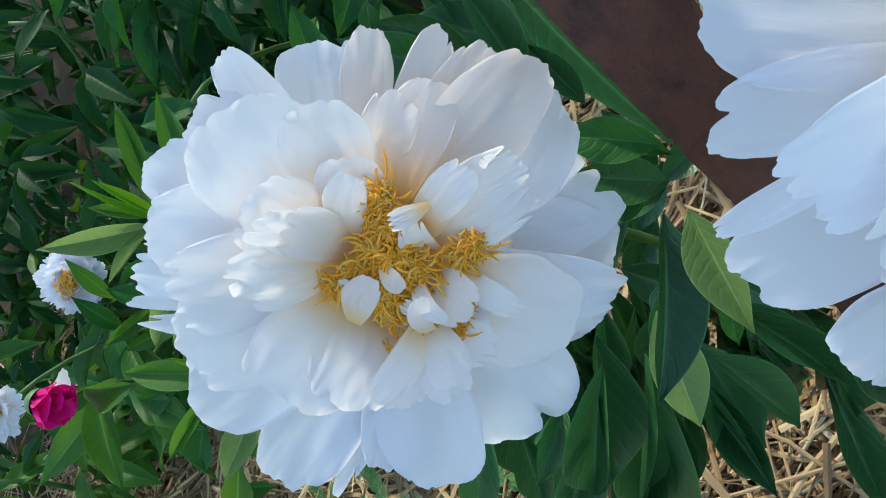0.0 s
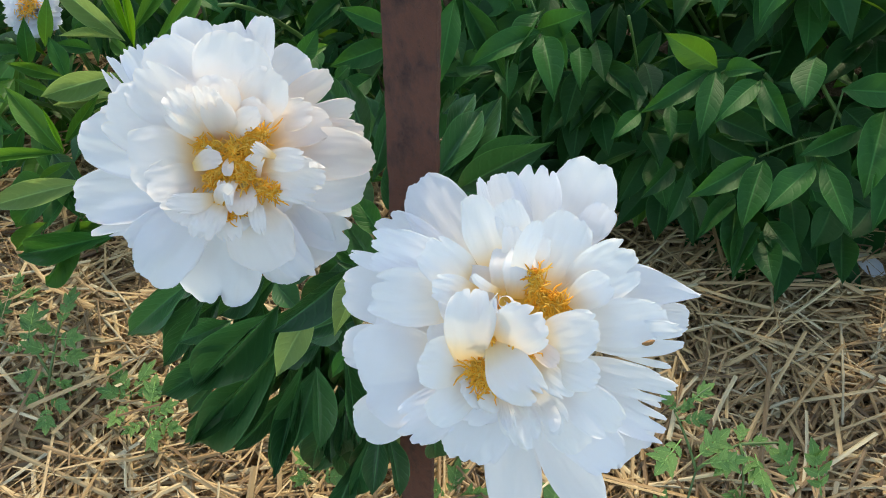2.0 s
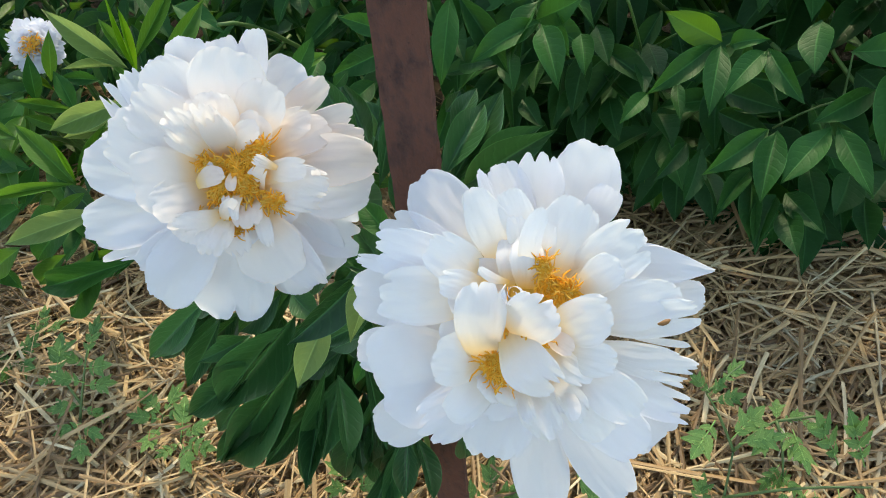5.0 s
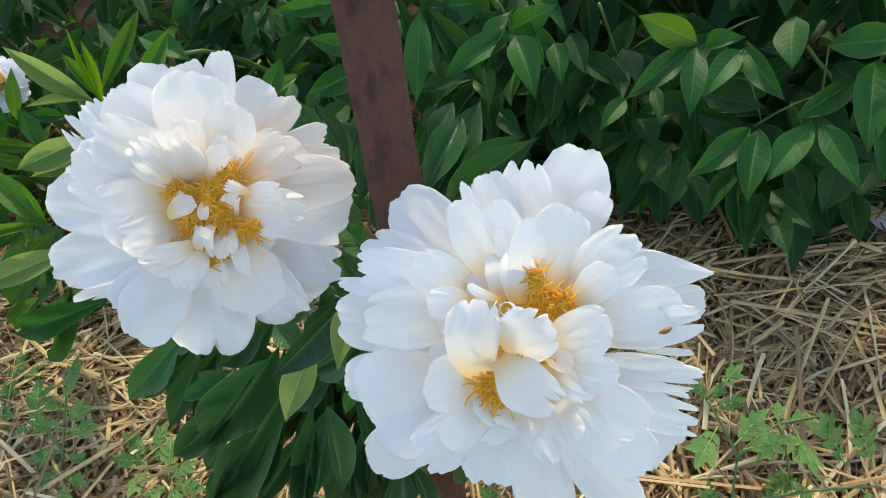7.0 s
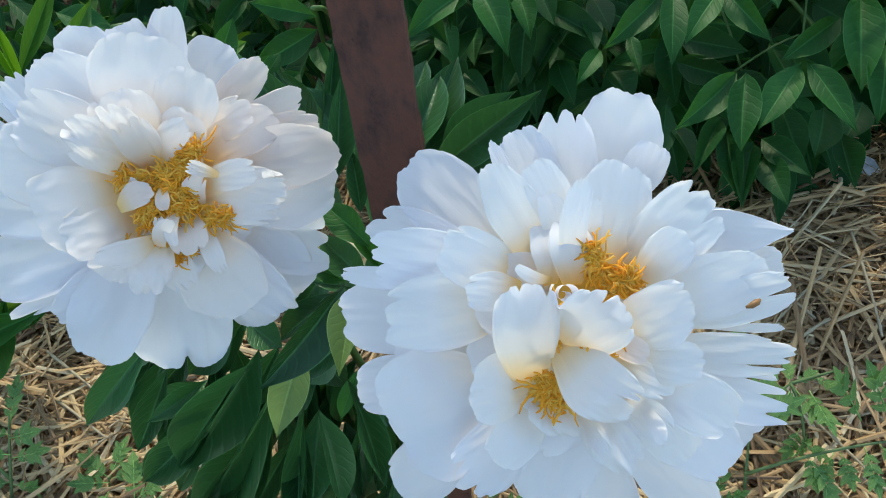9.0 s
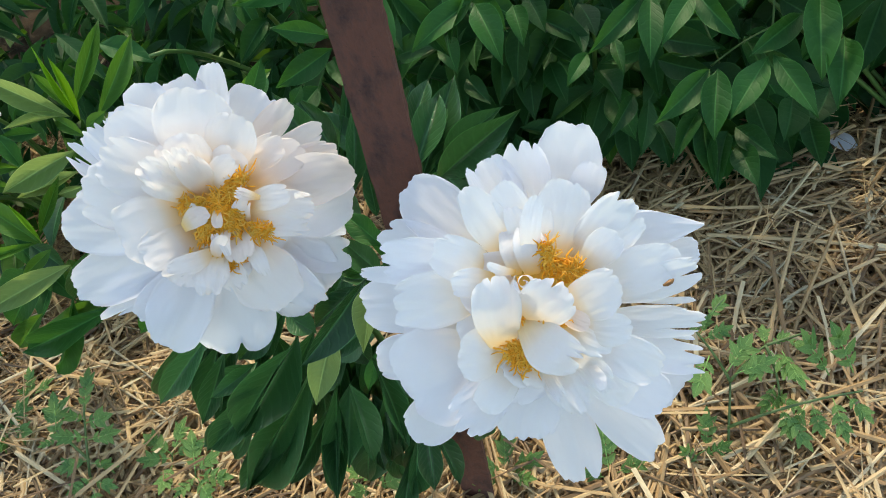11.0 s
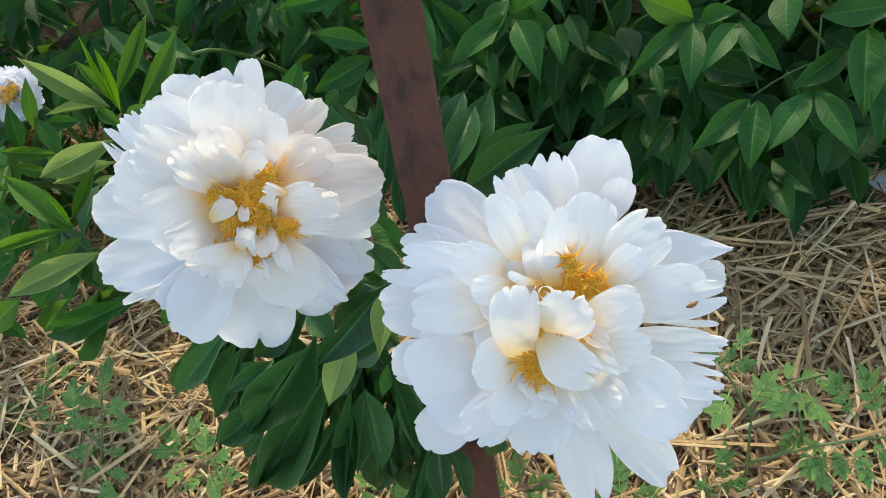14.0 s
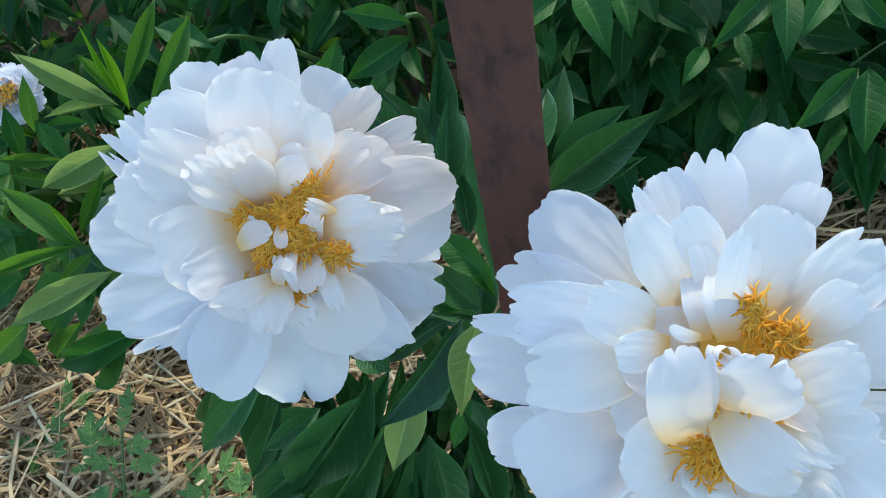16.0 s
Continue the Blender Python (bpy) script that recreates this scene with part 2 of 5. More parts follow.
def build_straw():
    rng = random.Random(4)
    verts, faces = [], []
    for i in range(36000):
        if i < 29500:
            x, y = rng.uniform(-1.05, 0.85), rng.uniform(-0.16, 0.72)
            if abs((x + 0.1) / 0.95) ** 4 + max(0.0, (0.2 - y) / 0.36) ** 4 > 1 + 0.5 * noise.noise((4 * x, 4 * y, 8.0)) - 0.3 * rng.random():
                continue
        else:
            x, y = rng.gauss(-0.1, 0.85), rng.gauss(0.15, 0.4)
        if y > 0.7 + 0.15 * noise.noise((2.5 * x, 0.3, 1.0)):
            continue
        long = rng.choice((0.025, 0.045, 0.07, 0.1, 0.14, 0.2)) * rng.uniform(0.7, 1.25)
        if i % 160 == 0:
            long = rng.uniform(0.2, 0.34)
        wide = rng.choice((0.0005, 0.0008, 0.0012, 0.0015, 0.0019, 0.0024)) * rng.uniform(0.8, 1.2)
        lie = 1.2 * noise.noise((2.2 * x, 2.2 * y, 3.0))
        turn = rng.gauss(0.6 + 1.6 * lie, 0.8) if rng.random() < 0.6 else rng.uniform(0, math.pi)
        tilt = rng.gauss(0, 0.12)
        z = ground_height(x, y) + 0.042 * rng.random() ** 1.7 - 0.004
        bend = rng.gauss(0, 0.04) * long
        d = Vector((math.cos(turn) * math.cos(tilt), math.sin(turn) * math.cos(tilt), math.sin(tilt)))
        s = Vector((-math.sin(turn), math.cos(turn), rng.gauss(0, 0.25))).normalized()
        u = d.cross(s)
        flat = rng.uniform(0.2, 0.75)
        base = len(verts)
        for k in range(3):
            q = k / 2
            c = Vector((x, y, z)) + d * long * (q - 0.5) + s * bend * 4 * q * (1 - q)
            for sx, sz in ((-1, 0), (0, 1), (1, 0), (0, -1)):
                verts.append(c + s * wide * sx + u * wide * flat * sz)
        for k in range(2):
            for e in range(4):
                g = (e + 1) % 4
                faces.append((base + 4 * k + e, base + 4 * k + g, base + 4 * k + 4 + g, base + 4 * k + 4 + e))
        faces.append((base + 3, base + 2, base + 1, base))
        faces.append((base + 8, base + 9, base + 10, base + 11))
    tagged(new("straw_mulch", mesh_from("straw_mulch", verts, faces, STRAW, smooth=False)), "loose dry golden straw spread over the bed", "straw", kind="stuff")


build_straw()


# ---- post ----
def build_post():
    """An upright length of rusty angle iron with worn, pitted edges."""
    w, th, top = 0.0315, 0.0035, 1.25
    outline = [(0, 0), (w, 0), (w, th), (th, th), (th, w), (0, w)]
    rng = random.Random(8)
    dense = []
    for i, p in enumerate(outline):
        q = outline[(i + 1) % 6]
        n = 8 if abs(p[0] - q[0]) + abs(p[1] - q[1]) > 0.02 else 2
        dense += [(p[0] + (q[0] - p[0]) * k / n, p[1] + (q[1] - p[1]) * k / n) for k in range(n)]
    rows, m = 260, len(dense)
    verts = []
    for r in range(rows):
        z = -0.25 + (top + 0.25) * r / (rows - 1)
        for x, y in dense:
            wear = 0.0005 * noise.noise((x * 90, y * 90, z * 60)) + 0.0005 * noise.noise((x * 300 + 7, y * 300, z * 190))
            verts.append((x + wear * (1.4 if x > w - 1e-4 or x < 1e-4 else 0.3), y + 0.8 * wear, z))
    faces = [(r * m + k, r * m + (k + 1) % m, (r + 1) * m + (k + 1) % m, (r + 1) * m + k) for r in range(rows - 1) for k in range(m)]
    faces.append(tuple((rows - 1) * m + k for k in range(m)))
    ob = new("steel_post", mesh_from("steel_post", verts, faces, RUST, smooth=False))
    ob.matrix_basis = pose(-0.0356, 0.1149, 0, 0, 0, -10.1)
    tagged(ob, "rusty brown steel angle post standing in the straw", "post")


build_post()


# ---- leaves ----
def leaf_mesh(seed, kind):
    """A lance-shaped leaflet, one long and one wide, folded along its midrib and drooping."""
    rng = random.Random(seed)
    arch, fold, twist = rng.uniform(0.01, 0.1), rng.uniform(0.12, 0.5), rng.uniform(-0.5, 0.5)
    wave, lean = rng.uniform(0.01, 0.035), rng.uniform(-0.06, 0.06)
    widest, blunt = rng.uniform(0.42, 0.5), rng.uniform(1.1, 1.4)
    if kind in ("deep", "lime"):
        fold = rng.uniform(0.25, 0.55)
    rows, cols = 15, 9
    verts, uvs = [], []
    for i in range(rows):
        s = i / (rows - 1)
        h = (max(s, 1e-4) / widest) ** (blunt * widest / (1 - widest)) * (max(1 - s, 1e-4) / (1 - widest)) ** blunt
        h = max(0.004, h) * 0.5
        for j in range(cols):
            q = 2 * j / (cols - 1) - 1
            x = q * h + lean * math.sin(math.pi * s)
            z = -arch * 4 * (s - 0.5) ** 2 + arch + 0.8 * h * fold * abs(q) ** 1.2 + twist * 0.35 * q * h * (s - 0.4)
            z += wave * abs(q) ** 2 * math.sin(9 * s + seed + 2 * q)
            verts.append((x, s, z))
            uvs.append((0.5 + 0.5 * q, s))
    me = mesh_from("leaf", verts, grid_faces(rows, cols), LEAF[kind], uvs)
    LEAF_SHAPES[me.name] = (verts, grid_faces(rows, cols), uvs)
    return me


LEAF_SHAPES = {}
LEAF_MESHES = {kind: [leaf_mesh(17 * n + len(kind), kind) for n in range(7)] for kind in LEAF}
pick = random.Random(21)


def leaf_place(plant, base, tip, width, kind, face=None, wobble=0.16):
    """Shape and pose of a leaf from base to tip; unless told otherwise its face is turned to the open side of the bed."""
    a, b = Vector(base), Vector(tip)
    y = b - a
    long = y.length
    y.normalize()
    if face is None:
        face = (Vector((0.1, -0.2, 0.8)) - a).normalized()
    z = Vector(face) + Vector([pick.gauss(0, wobble) for _ in range(3)])
    x = y.cross(z).normalized()
    z = x.cross(y)
    m = Matrix((x, y, z)).transposed().to_4x4()
    m.translation = a - plant.location
    return pick.choice(LEAF_MESHES[kind]), m @ Matrix.Diagonal((width, long, long, 1))


def leaf(plant, base, tip, width, kind, face=None):
    me, m = leaf_place(plant, base, tip, width, kind, face)
    return part("leaf", me, plant, m)


def foliage(plant, placed):
    """The leaves at the back of a bush, too many to count, in one mesh."""
    verts, faces, uvs, slots, kinds = [], [], [], [], []
    for me, m in placed:
        v, f, u = LEAF_SHAPES[me.name]
        if me.materials[0] not in kinds:
            kinds.append(me.materials[0])
        n = len(verts)
        verts += [m @ Vector(p) for p in v]
        faces += [tuple(n + k for k in face) for face in f]
        uvs += u
        slots += [kinds.index(me.materials[0])] * len(f)
    joined = mesh_from("foliage", verts, faces, kinds[0], uvs)
    for k in kinds[1:]:
        joined.materials.append(k)
    joined.polygons.foreach_set("material_index", slots)
    tagged(part("foliage", joined, plant, label="dense dark green leaves behind"), kind="stuff")


# ---- petals ----
def petal(flower, root, tip, width, rise, kind="plain", material=None, bow=0.0, skew=0.0):
    """A petal in the flower's own axes, in millimetres: where it is rooted, where it ends, how wide it is, and its height at root, middle and tip. bow: its bend to the side; skew: how much one side is longer."""
    seed = len(flower.children) * 3.7 + 11 * len(flower.parent.children)
    rx, ry = root
    dx, dy = tip[0] - rx, tip[1] - ry
    long = math.hypot(dx, dy)
    nx, ny = -dy / long, dx / long
    rows, cols = 27, 59
    rounding = {"point": 0.6, "fringe": 0.16, "crumple": 0.25, "blunt": 0.1, "round": 0.28}.get(kind, 0.19)
    teeth = {"scallop": 0.06, "jag": 0.09, "fringe": 0.13, "notch": 0.03, "crumple": 0.1}.get(kind, 0.045)
    ruffle = {"crumple": 0.17, "curl": 0.12, "jag": 0.045, "fringe": 0.045, "scallop": 0.03}.get(kind, 0.016)
    cup = 0.34 if kind == "curl" else 0.03 + 0.16 * noise.noise((seed, 1.7, 0))
    lean = bow + 0.025 * noise.noise((seed, 9.1, 0))
    curl = 0.1 * width * noise.noise((seed, 4.4, 2.0))
    rng = random.Random(int(seed * 10))
    count, deep, wide = {"scallop": (2, 0.09, 0.08), "jag": (4, 0.16, 0.07), "fringe": (3, 0.36, 0.07), "curl": (3, 0.2, 0.14), "crumple": (4, 0.15, 0.1), "point": (1, 0.05, 0.1), "round": (1, 0.02, 0.1)}.get(kind, (2, 0.04, 0.06))
    cuts = [(-0.85 + 1.7 * (k + rng.uniform(0.15, 0.85)) / count, deep * rng.choice((0.15, 0.4, 0.8, 1.3)), wide * rng.uniform(0.6, 1.6)) for k in range(count)]
    folds = [(rng.uniform(-0.7, 0.7), rng.choice((-1, 1)) * rng.uniform(0.01, 0.05)) for _ in range(2)]
    lip = 0.12 if kind in ("crumple", "curl", "jag") else 0.07
    if kind == "notch":
        cuts = [(0.12, 0.14, 0.09), (-0.6, 0.03, 0.1)]
    verts, uvs = [], []
    for i in range(rows):
        s = 1 - (1 - i / (rows - 1)) ** 1.45
        for j in range(cols):
            q = math.sin(0.5 * math.pi * (2 * j / (cols - 1) - 1)) * 0.6 + (2 * j / (cols - 1) - 1) * 0.4
            edge = 1 - rounding * abs(q) ** 3.2 + teeth * noise.noise((q * 1.6 + seed, 0.4, seed)) + 0.5 * teeth * noise.noise((q * 4.5, seed, 3.1)) + 0.012 * noise.noise((q * 8, seed, 1.0)) + 0.008 * noise.noise((q * 19, seed, 1.0))
            edge += skew * q
            edge -= sum(deep * math.exp(-abs((q - at) / wide) ** 1.4) for at, deep, wide in cuts)
            g = s * (1 + (edge - 1) * s ** 1.6)
            h = 0.57 * width * (0.4 + 0.6 * math.sin(0.5 * math.pi * min(1.0, g / 0.66)))
            if kind == "point" and g > 0.5:
                h *= 1 - 0.75 * min(1.0, (g - 0.5) / 0.5) ** 1.6
            across = q * h * (1 - 0.13 * s ** 5 * q * q) * (1 + 0.05 * noise.noise((g * 4, seed, q))) + lean * long * math.sin(math.pi * g)
            z = (1 - g) ** 2 * rise[0] + 2 * g * (1 - g) * rise[1] + g * g * rise[2]
            z += cup * h * q * q * (0.3 + g) * 0.9 + curl * g ** 4
            z += ruffle * width * g ** 1.4 * noise.noise((q * 1.3 + seed, g * 1.5, 0.7 * seed))
            z += 0.02 * width * min(1.0, 2 * g) * noise.noise((q * 2.2 + seed, g * 3.5, 0.3 * seed)) + 0.005 * width * noise.noise((q * 4 + seed, g * 6, seed))
            z += 0.005 * width * min(1.0, 1.5 * g) * noise.noise((q * 6.5 + 2 * seed, g * 0.9, seed)) + 0.02 * width * g ** 5 * noise.noise((q * 2.6 + seed, g * 3, seed))
            for at, steep in folds:
                z += steep * width * min(1.0, 1.6 * g) * math.sqrt((q - at + 0.12 * noise.noise((2 * g, seed, at))) ** 2 + 0.0012)
            z += lip * width * max(0.0, (s - 0.86) / 0.14) ** 2 * noise.noise((q * 2.4 + seed, 2.2, seed)) + 0.7 * lip * width * max(0.0, (abs(q) - 0.8) / 0.2) ** 2 * noise.noise((g * 2.5, 5.1 * q, seed))
            rim = max(0.0, (s - 0.9) / 0.1, (abs(q) - 0.92) / 0.08)
            z += 0.014 * width * rim ** 2 * (1 if noise.noise((q * 1.5, g * 1.5, seed + 9)) > -0.1 else -1) * min(1.0, 2 * g)
            crease = {"crumple": 0.1, "curl": 0.06, "jag": 0.034, "fringe": 0.03, "scallop": 0.026}.get(kind, 0.016)
            z += crease * width * min(1.0, 2.2 * g) * (0.4 - 1.6 * abs(noise.noise((q * 1.9 + g * 1.5 + seed, g * 2.5 - q * 1.1, 0.9 * seed))))
            z += 0.4 * crease * width * min(1.0, 2.2 * g) * (0.3 - abs(noise.noise((q * 4.2 + g + seed, g * 4.4 + 1.6 * q, 1.7 * seed))))
            if kind in ("crumple", "curl"):
                z += 0.12 * width * g * noise.noise((q * 2.2 + seed, g * 2.6, seed + 4)) + 0.05 * width * abs(noise.noise((q * 3.5 + g * 2, g * 5 - q, seed)))
            x, y = rx + dx * g + nx * across, ry + dy * g + ny * across
            verts.append((x / 1000, y / 1000, z / 1000))
            uvs.append((0.5 + 0.5 * q, max(g, (math.hypot(x, y) - 20) / 42)))
    return part("petal", mesh_from("petal", verts, grid_faces(rows, cols), material or WHITE, uvs), flower)


def rolled_petal(flower, at, start, reach, turns, height):
    """A narrow petal rolled up into a spiral that stands on edge, in millimetres."""
    verts, uvs = [], []
    for i in range(41):
        q = i / 40
        r, a = reach * (1 - 0.86 * q), start + 2 * math.pi * turns * q
        for k in range(6):
            p = k / 5
            wide = r * (1 + 0.25 * p * p)
            verts.append(((at[0] + wide * math.cos(a)) / 1000, (at[1] + wide * math.sin(a)) / 1000, (at[2] + height * p * (1 - 0.25 * q) + 0.8 * noise.noise((3 * q, p, 2.0))) / 1000))
            uvs.append((q, 0.42 + 0.5 * p))
    return part("petal", mesh_from("petal", verts, grid_faces(41, 6), WHITE, uvs), flower)


def stamens(flower, spots, seed, long=6.5, fine=1.0):
    """Yellow filaments with curled anthers, thickest round the given spots (millimetres in the flower's axes)."""
    rng = random.Random(seed)
    verts, faces = [], []
    for u, v, w, spread, count in spots:
        for _ in range(count):
            x, y = rng.gauss(u, spread * 0.6), rng.gauss(v, spread * 0.6)
            out = Vector((0.5 * (x - u) + rng.gauss(0, 2), 0.5 * (y - v) + rng.gauss(0, 2), rng.uniform(5, 10))).normalized()
            bend = Vector((rng.gauss(0, 3.0), rng.gauss(0, 3.0), rng.gauss(-2.5, 1)))
            size = long * rng.uniform(0.5, 1.1)
            phase, tight = rng.uniform(0, 6.28), rng.uniform(0.6, 1.5)
            pts = [(Vector((x, y, w - 1.2)) + out * size * k / 6 + bend * (k / 6) ** 2 + tight * (k / 6) * Vector((math.cos(phase + 1.2 * k), math.sin(phase + 1.2 * k), 0.3 * math.sin(phase + k)))) / 1000 for k in range(7)]
            r = fine * rng.uniform(0.00028, 0.00046)
            a, b = tube_data(pts, [0.8 * r, 0.75 * r, 0.75 * r, 0.9 * r, 1.25 * r, 1.3 * r, 0.7 * r], 5)
            n = len(verts)
            verts += a
            faces += [tuple(n + k for k in f) for f in b]
    tagged(part("stamen_tuft", mesh_from("stamen_tuft", verts, faces, STAMEN), flower, label="golden yellow curled stamens"), kind="stuff")


def disc(flower, wide, deep, at=(0, 0, 0)):
    """The yellow domed disc from which the stamens rise, in millimetres."""
    verts, faces = [(at[0] / 1000, at[1] / 1000, (at[2] + deep) / 1000)], []
    for i in range(1, 7):
        a = 0.5 * math.pi * i / 6
        for k in range(20):
            g = 2 * math.pi * k / 20
            r = wide * math.sin(a) * (1 + 0.12 * noise.noise((2 * math.cos(g), 2 * math.sin(g), wide)))
            verts.append(((at[0] + r * math.cos(g)) / 1000, (at[1] + r * math.sin(g)) / 1000, (at[2] + deep * math.cos(a) + 0.8 * noise.noise((r, 3 * g, 1.0))) / 1000))
    faces += [(0, 1 + k, 1 + (k + 1) % 20) for k in range(20)]
    for i in range(5):
        for k in range(20):
            l = (k + 1) % 20
            faces.append((1 + 20 * i + k, 21 + 20 * i + k, 21 + 20 * i + l, 1 + 20 * i + l))
    return part("disc", mesh_from("disc", verts, faces, DISC), flower, label="golden yellow disc")


def flower_head(plant, place, right, up, label, size=1.0, material=None):
    """The base of a flower, a shallow green cup, posed with its face along right x up."""
    x, y = Vector(right).normalized(), Vector(up).normalized()
    z = x.cross(y).normalized()
    y = z.cross(x)
    m = Matrix((x, y, z)).transposed().to_4x4()
    m.translation = Vector(place) - plant.location
    verts, faces = [(0, 0, -0.024)], []
    for i in range(1, 7):
        r = 0.024 * size * math.sin(i / 6 * 1.5)
        for k in range(16):
            g = 2 * math.pi * k / 16
            verts.append((r * math.cos(g), r * math.sin(g), -0.024 + 0.012 * (i / 6) ** 2))
    faces += [(0, 1 + (k + 1) % 16, 1 + k) for k in range(16)]
    for i in range(5):
        for k in range(16):
            l = (k + 1) % 16
            faces.append((1 + 16 * i + k, 1 + 16 * i + l, 17 + 16 * i + l, 17 + 16 * i + k))
    return part("flower", mesh_from("flower", verts, faces, material or CREAM), plant, m, label)


# ---- the white peony beside the post ----
peony = thing("peony_plant", (-0.03, 0.16, 0), "white double peony in full bloom beside the rusty post", "peony")
RIGHT, UP = (0.9664, 0.2219, -0.1304), (-0.0732, 0.7227, 0.6873)
bloom = flower_head(peony, (-0.1270, 0.0973, 0.4320), RIGHT, UP, "wide open white peony bloom with golden centre")
petal(bloom, (-5.4, 0.8), (-39.1, 14.8), 45, (-16, -6, -4), "plain")
petal(bloom, (-5.4, 0.8), (-2.7, 35.6), 42, (-16, -4, -4), "plain")
petal(bloom, (-1.9, 0.8), (37.0, 18.4), 42, (-16, -4, -6), "plain", SUN_BLUSH)
petal(bloom, (-1.9, 0.8), (33.2, -23.4), 42, (-16, -6, -8), "plain")
petal(bloom, (-3.7, -2.1), (-4.9, -40.9), 45, (-16, -6, -6), "plain")
petal(bloom, (-23.8, 26.7), (-44.6, 78.5), 30, (-18, -12, -6), "round")
petal(bloom, (-11.3, 30.2), (-22.1, 82.1), 31, (-18, -12, -8), "scallop")
petal(bloom, (-7.0, 37.4), (-0.4, 88.4), 20, (-18, -14, -8), "round")
petal(bloom, (2.6, 35.8), (25.9, 72.7), 31, (-20, -18, -16), "blunt")
petal(bloom, (11.6, 32.2), (42.9, 64.2), 17, (-20, -16, -14), "plain", SUN_BLUSH)
petal(bloom, (-35.7, 26.5), (-58.2, 65.6), 23, (-16, -6, -4), "scallop")
petal(bloom, (-38.7, 15.6), (-73.9, 55.2), 21, (-14, -4, -4), "jag")
petal(bloom, (-42.2, 10.3), (-86.6, 43.2), 18, (-14, -6, -8), "fringe")
petal(bloom, (-25.0, -5.6), (-92.0, 2.3), 39, (-16, -8, -4), "plain", skew=0.06)
petal(bloom, (-27.9, -19.8), (-91.8, -40.4), 33, (-20, -18, -14), "plain")
petal(bloom, (-27.9, -25.2), (-79.8, -54.3), 22, (-20, -20, -16), "jag")
petal(bloom, (-20.7, -28.8), (-54.7, -61.5), 21, (-20, -16, -12), "scallop")
petal(bloom, (-14.8, -25.2), (-41.1, -79.4), 35, (-18, -6, -8), "plain", skew=0.05)
petal(bloom, (-2.8, -32.3), (0.0, -87.5), 48, (-20, -18, -22), "notch")
petal(bloom, (18.8, -23.4), (43.2, -65.9), 30, (-20, -22, -22), "round")
petal(bloom, (22.3, -16.2), (74.9, -24.1), 37, (-20, -18, -22), "scallop", skew=-0.06)
petal(bloom, (24.1, -18.0), (62.7, -49.3), 33, (-20, -20, -22), "round")
petal(bloom, (19.5, -18.0), (54.7, -58.6), 21, (-16, -4, -10), "plain", bow=-0.05)
petal(bloom, (25.2, -3.9), (78.2, 4.4), 27, (-14, -10, -16), "plain", bow=-0.1)
petal(bloom, (19.8, 15.6), (71.0, 32.7), 19, (-14, 0, -8), "plain", SUN_BLUSH)
petal(bloom, (18.1, 20.9), (61.2, 45.6), 16, (-14, -4, -8), "plain", SUN_BLUSH, skew=0.08)
petal(bloom, (17.1, 10.0), (79.6, 19.2), 29, (-10, 6, -6), "round", SUN_BLUSH)
petal(bloom, (13.9, 13.4), (51.7, 34.5), 21, (-8, 8, 0), "plain", SUN_BLUSH, bow=0.05)
petal(bloom, (16.1, 25.5), (39.9, 39.1), 17, (-6, 6, 2), "scallop", SUN_BLUSH)
petal(bloom, (-12.3, 18.7), (-57.8, 55.6), 35, (-8, 6, 6), "scallop", PEARL)
petal(bloom, (-10.6, 22.2), (-8.3, 71.5), 43, (-8, 8, 8), "plain", PEARL, skew=0.04)
petal(bloom, (-18.8, 4.5), (-79.6, 18.1), 37, (-6, 10, 6), "scallop", PEARL)
petal(bloom, (-17.1, 11.5), (-64.5, 36.7), 31, (-6, 10, 10), "jag", PEARL)
petal(bloom, (2.6, 20.1), (16.2, 54.6), 28, (-4, 10, 12), "plain", PEARL)
petal(bloom, (-10.8, 14.7), (-18.4, 44.3), 28, (-2, 14, 18), "scallop", PEARL)
petal(bloom, (-16.5, -4.3), (-53.0, -14.1), 39, (-4, 14, 16), "plain", PEARL, skew=-0.1)
petal(bloom, (-13.1, -9.5), (-39.7, -27.4), 27, (-4, 12, 16), "scallop", PEARL)
petal(bloom, (4.3, -19.8), (36.3, -57.2), 37, (-12, 0, -6), "round", PEARL, skew=0.05)
petal(bloom, (-9.8, 9.2), (-37.1, 28.4), 22, (2, 20, 24), "crumple", PEARL)
petal(bloom, (-11.5, 12.7), (-21.4, 34.9), 22, (2, 20, 24), "crumple", PEARL)
petal(bloom, (-3.4, 9.4), (-13.0, 30.9), 17, (0, 14, 22), "plain", PEARL)
petal(bloom, (-4.7, 12.7), (13.9, 28.8), 13, (2, 14, 20), "plain", PEARL, bow=0.08)
petal(bloom, (-0.4, 14.7), (15.9, 34.2), 22, (-2, 10, 14), "round", PEARL)
petal(bloom, (13.5, -4.5), (58.5, -1.3), 19, (2, 18, 14), "jag", PEARL, bow=0.05)
petal(bloom, (14.2, -7.9), (53.9, -10.6), 14, (2, 16, 12), "jag", PEARL)
petal(bloom, (16.3, 4.0), (44.0, 7.8), 13, (4, 18, 18), "scallop", PEARL)
petal(bloom, (26.7, 6.1), (12.5, 10.3), 6, (14, 22, 20), "curl", PEARL)
petal(bloom, (16.7, -9.7), (17.7, 6.6), 10, (4, 16, 16), "jag", PEARL, bow=0.14)
petal(bloom, (49.6, 1.9), (49.2, 8.0), 5, (10, 18, 20), "jag", PEARL)
petal(bloom, (9.3, -7.1), (7.0, -26.1), 6, (8, 19, 16), "plain", PEARL, bow=-0.15)
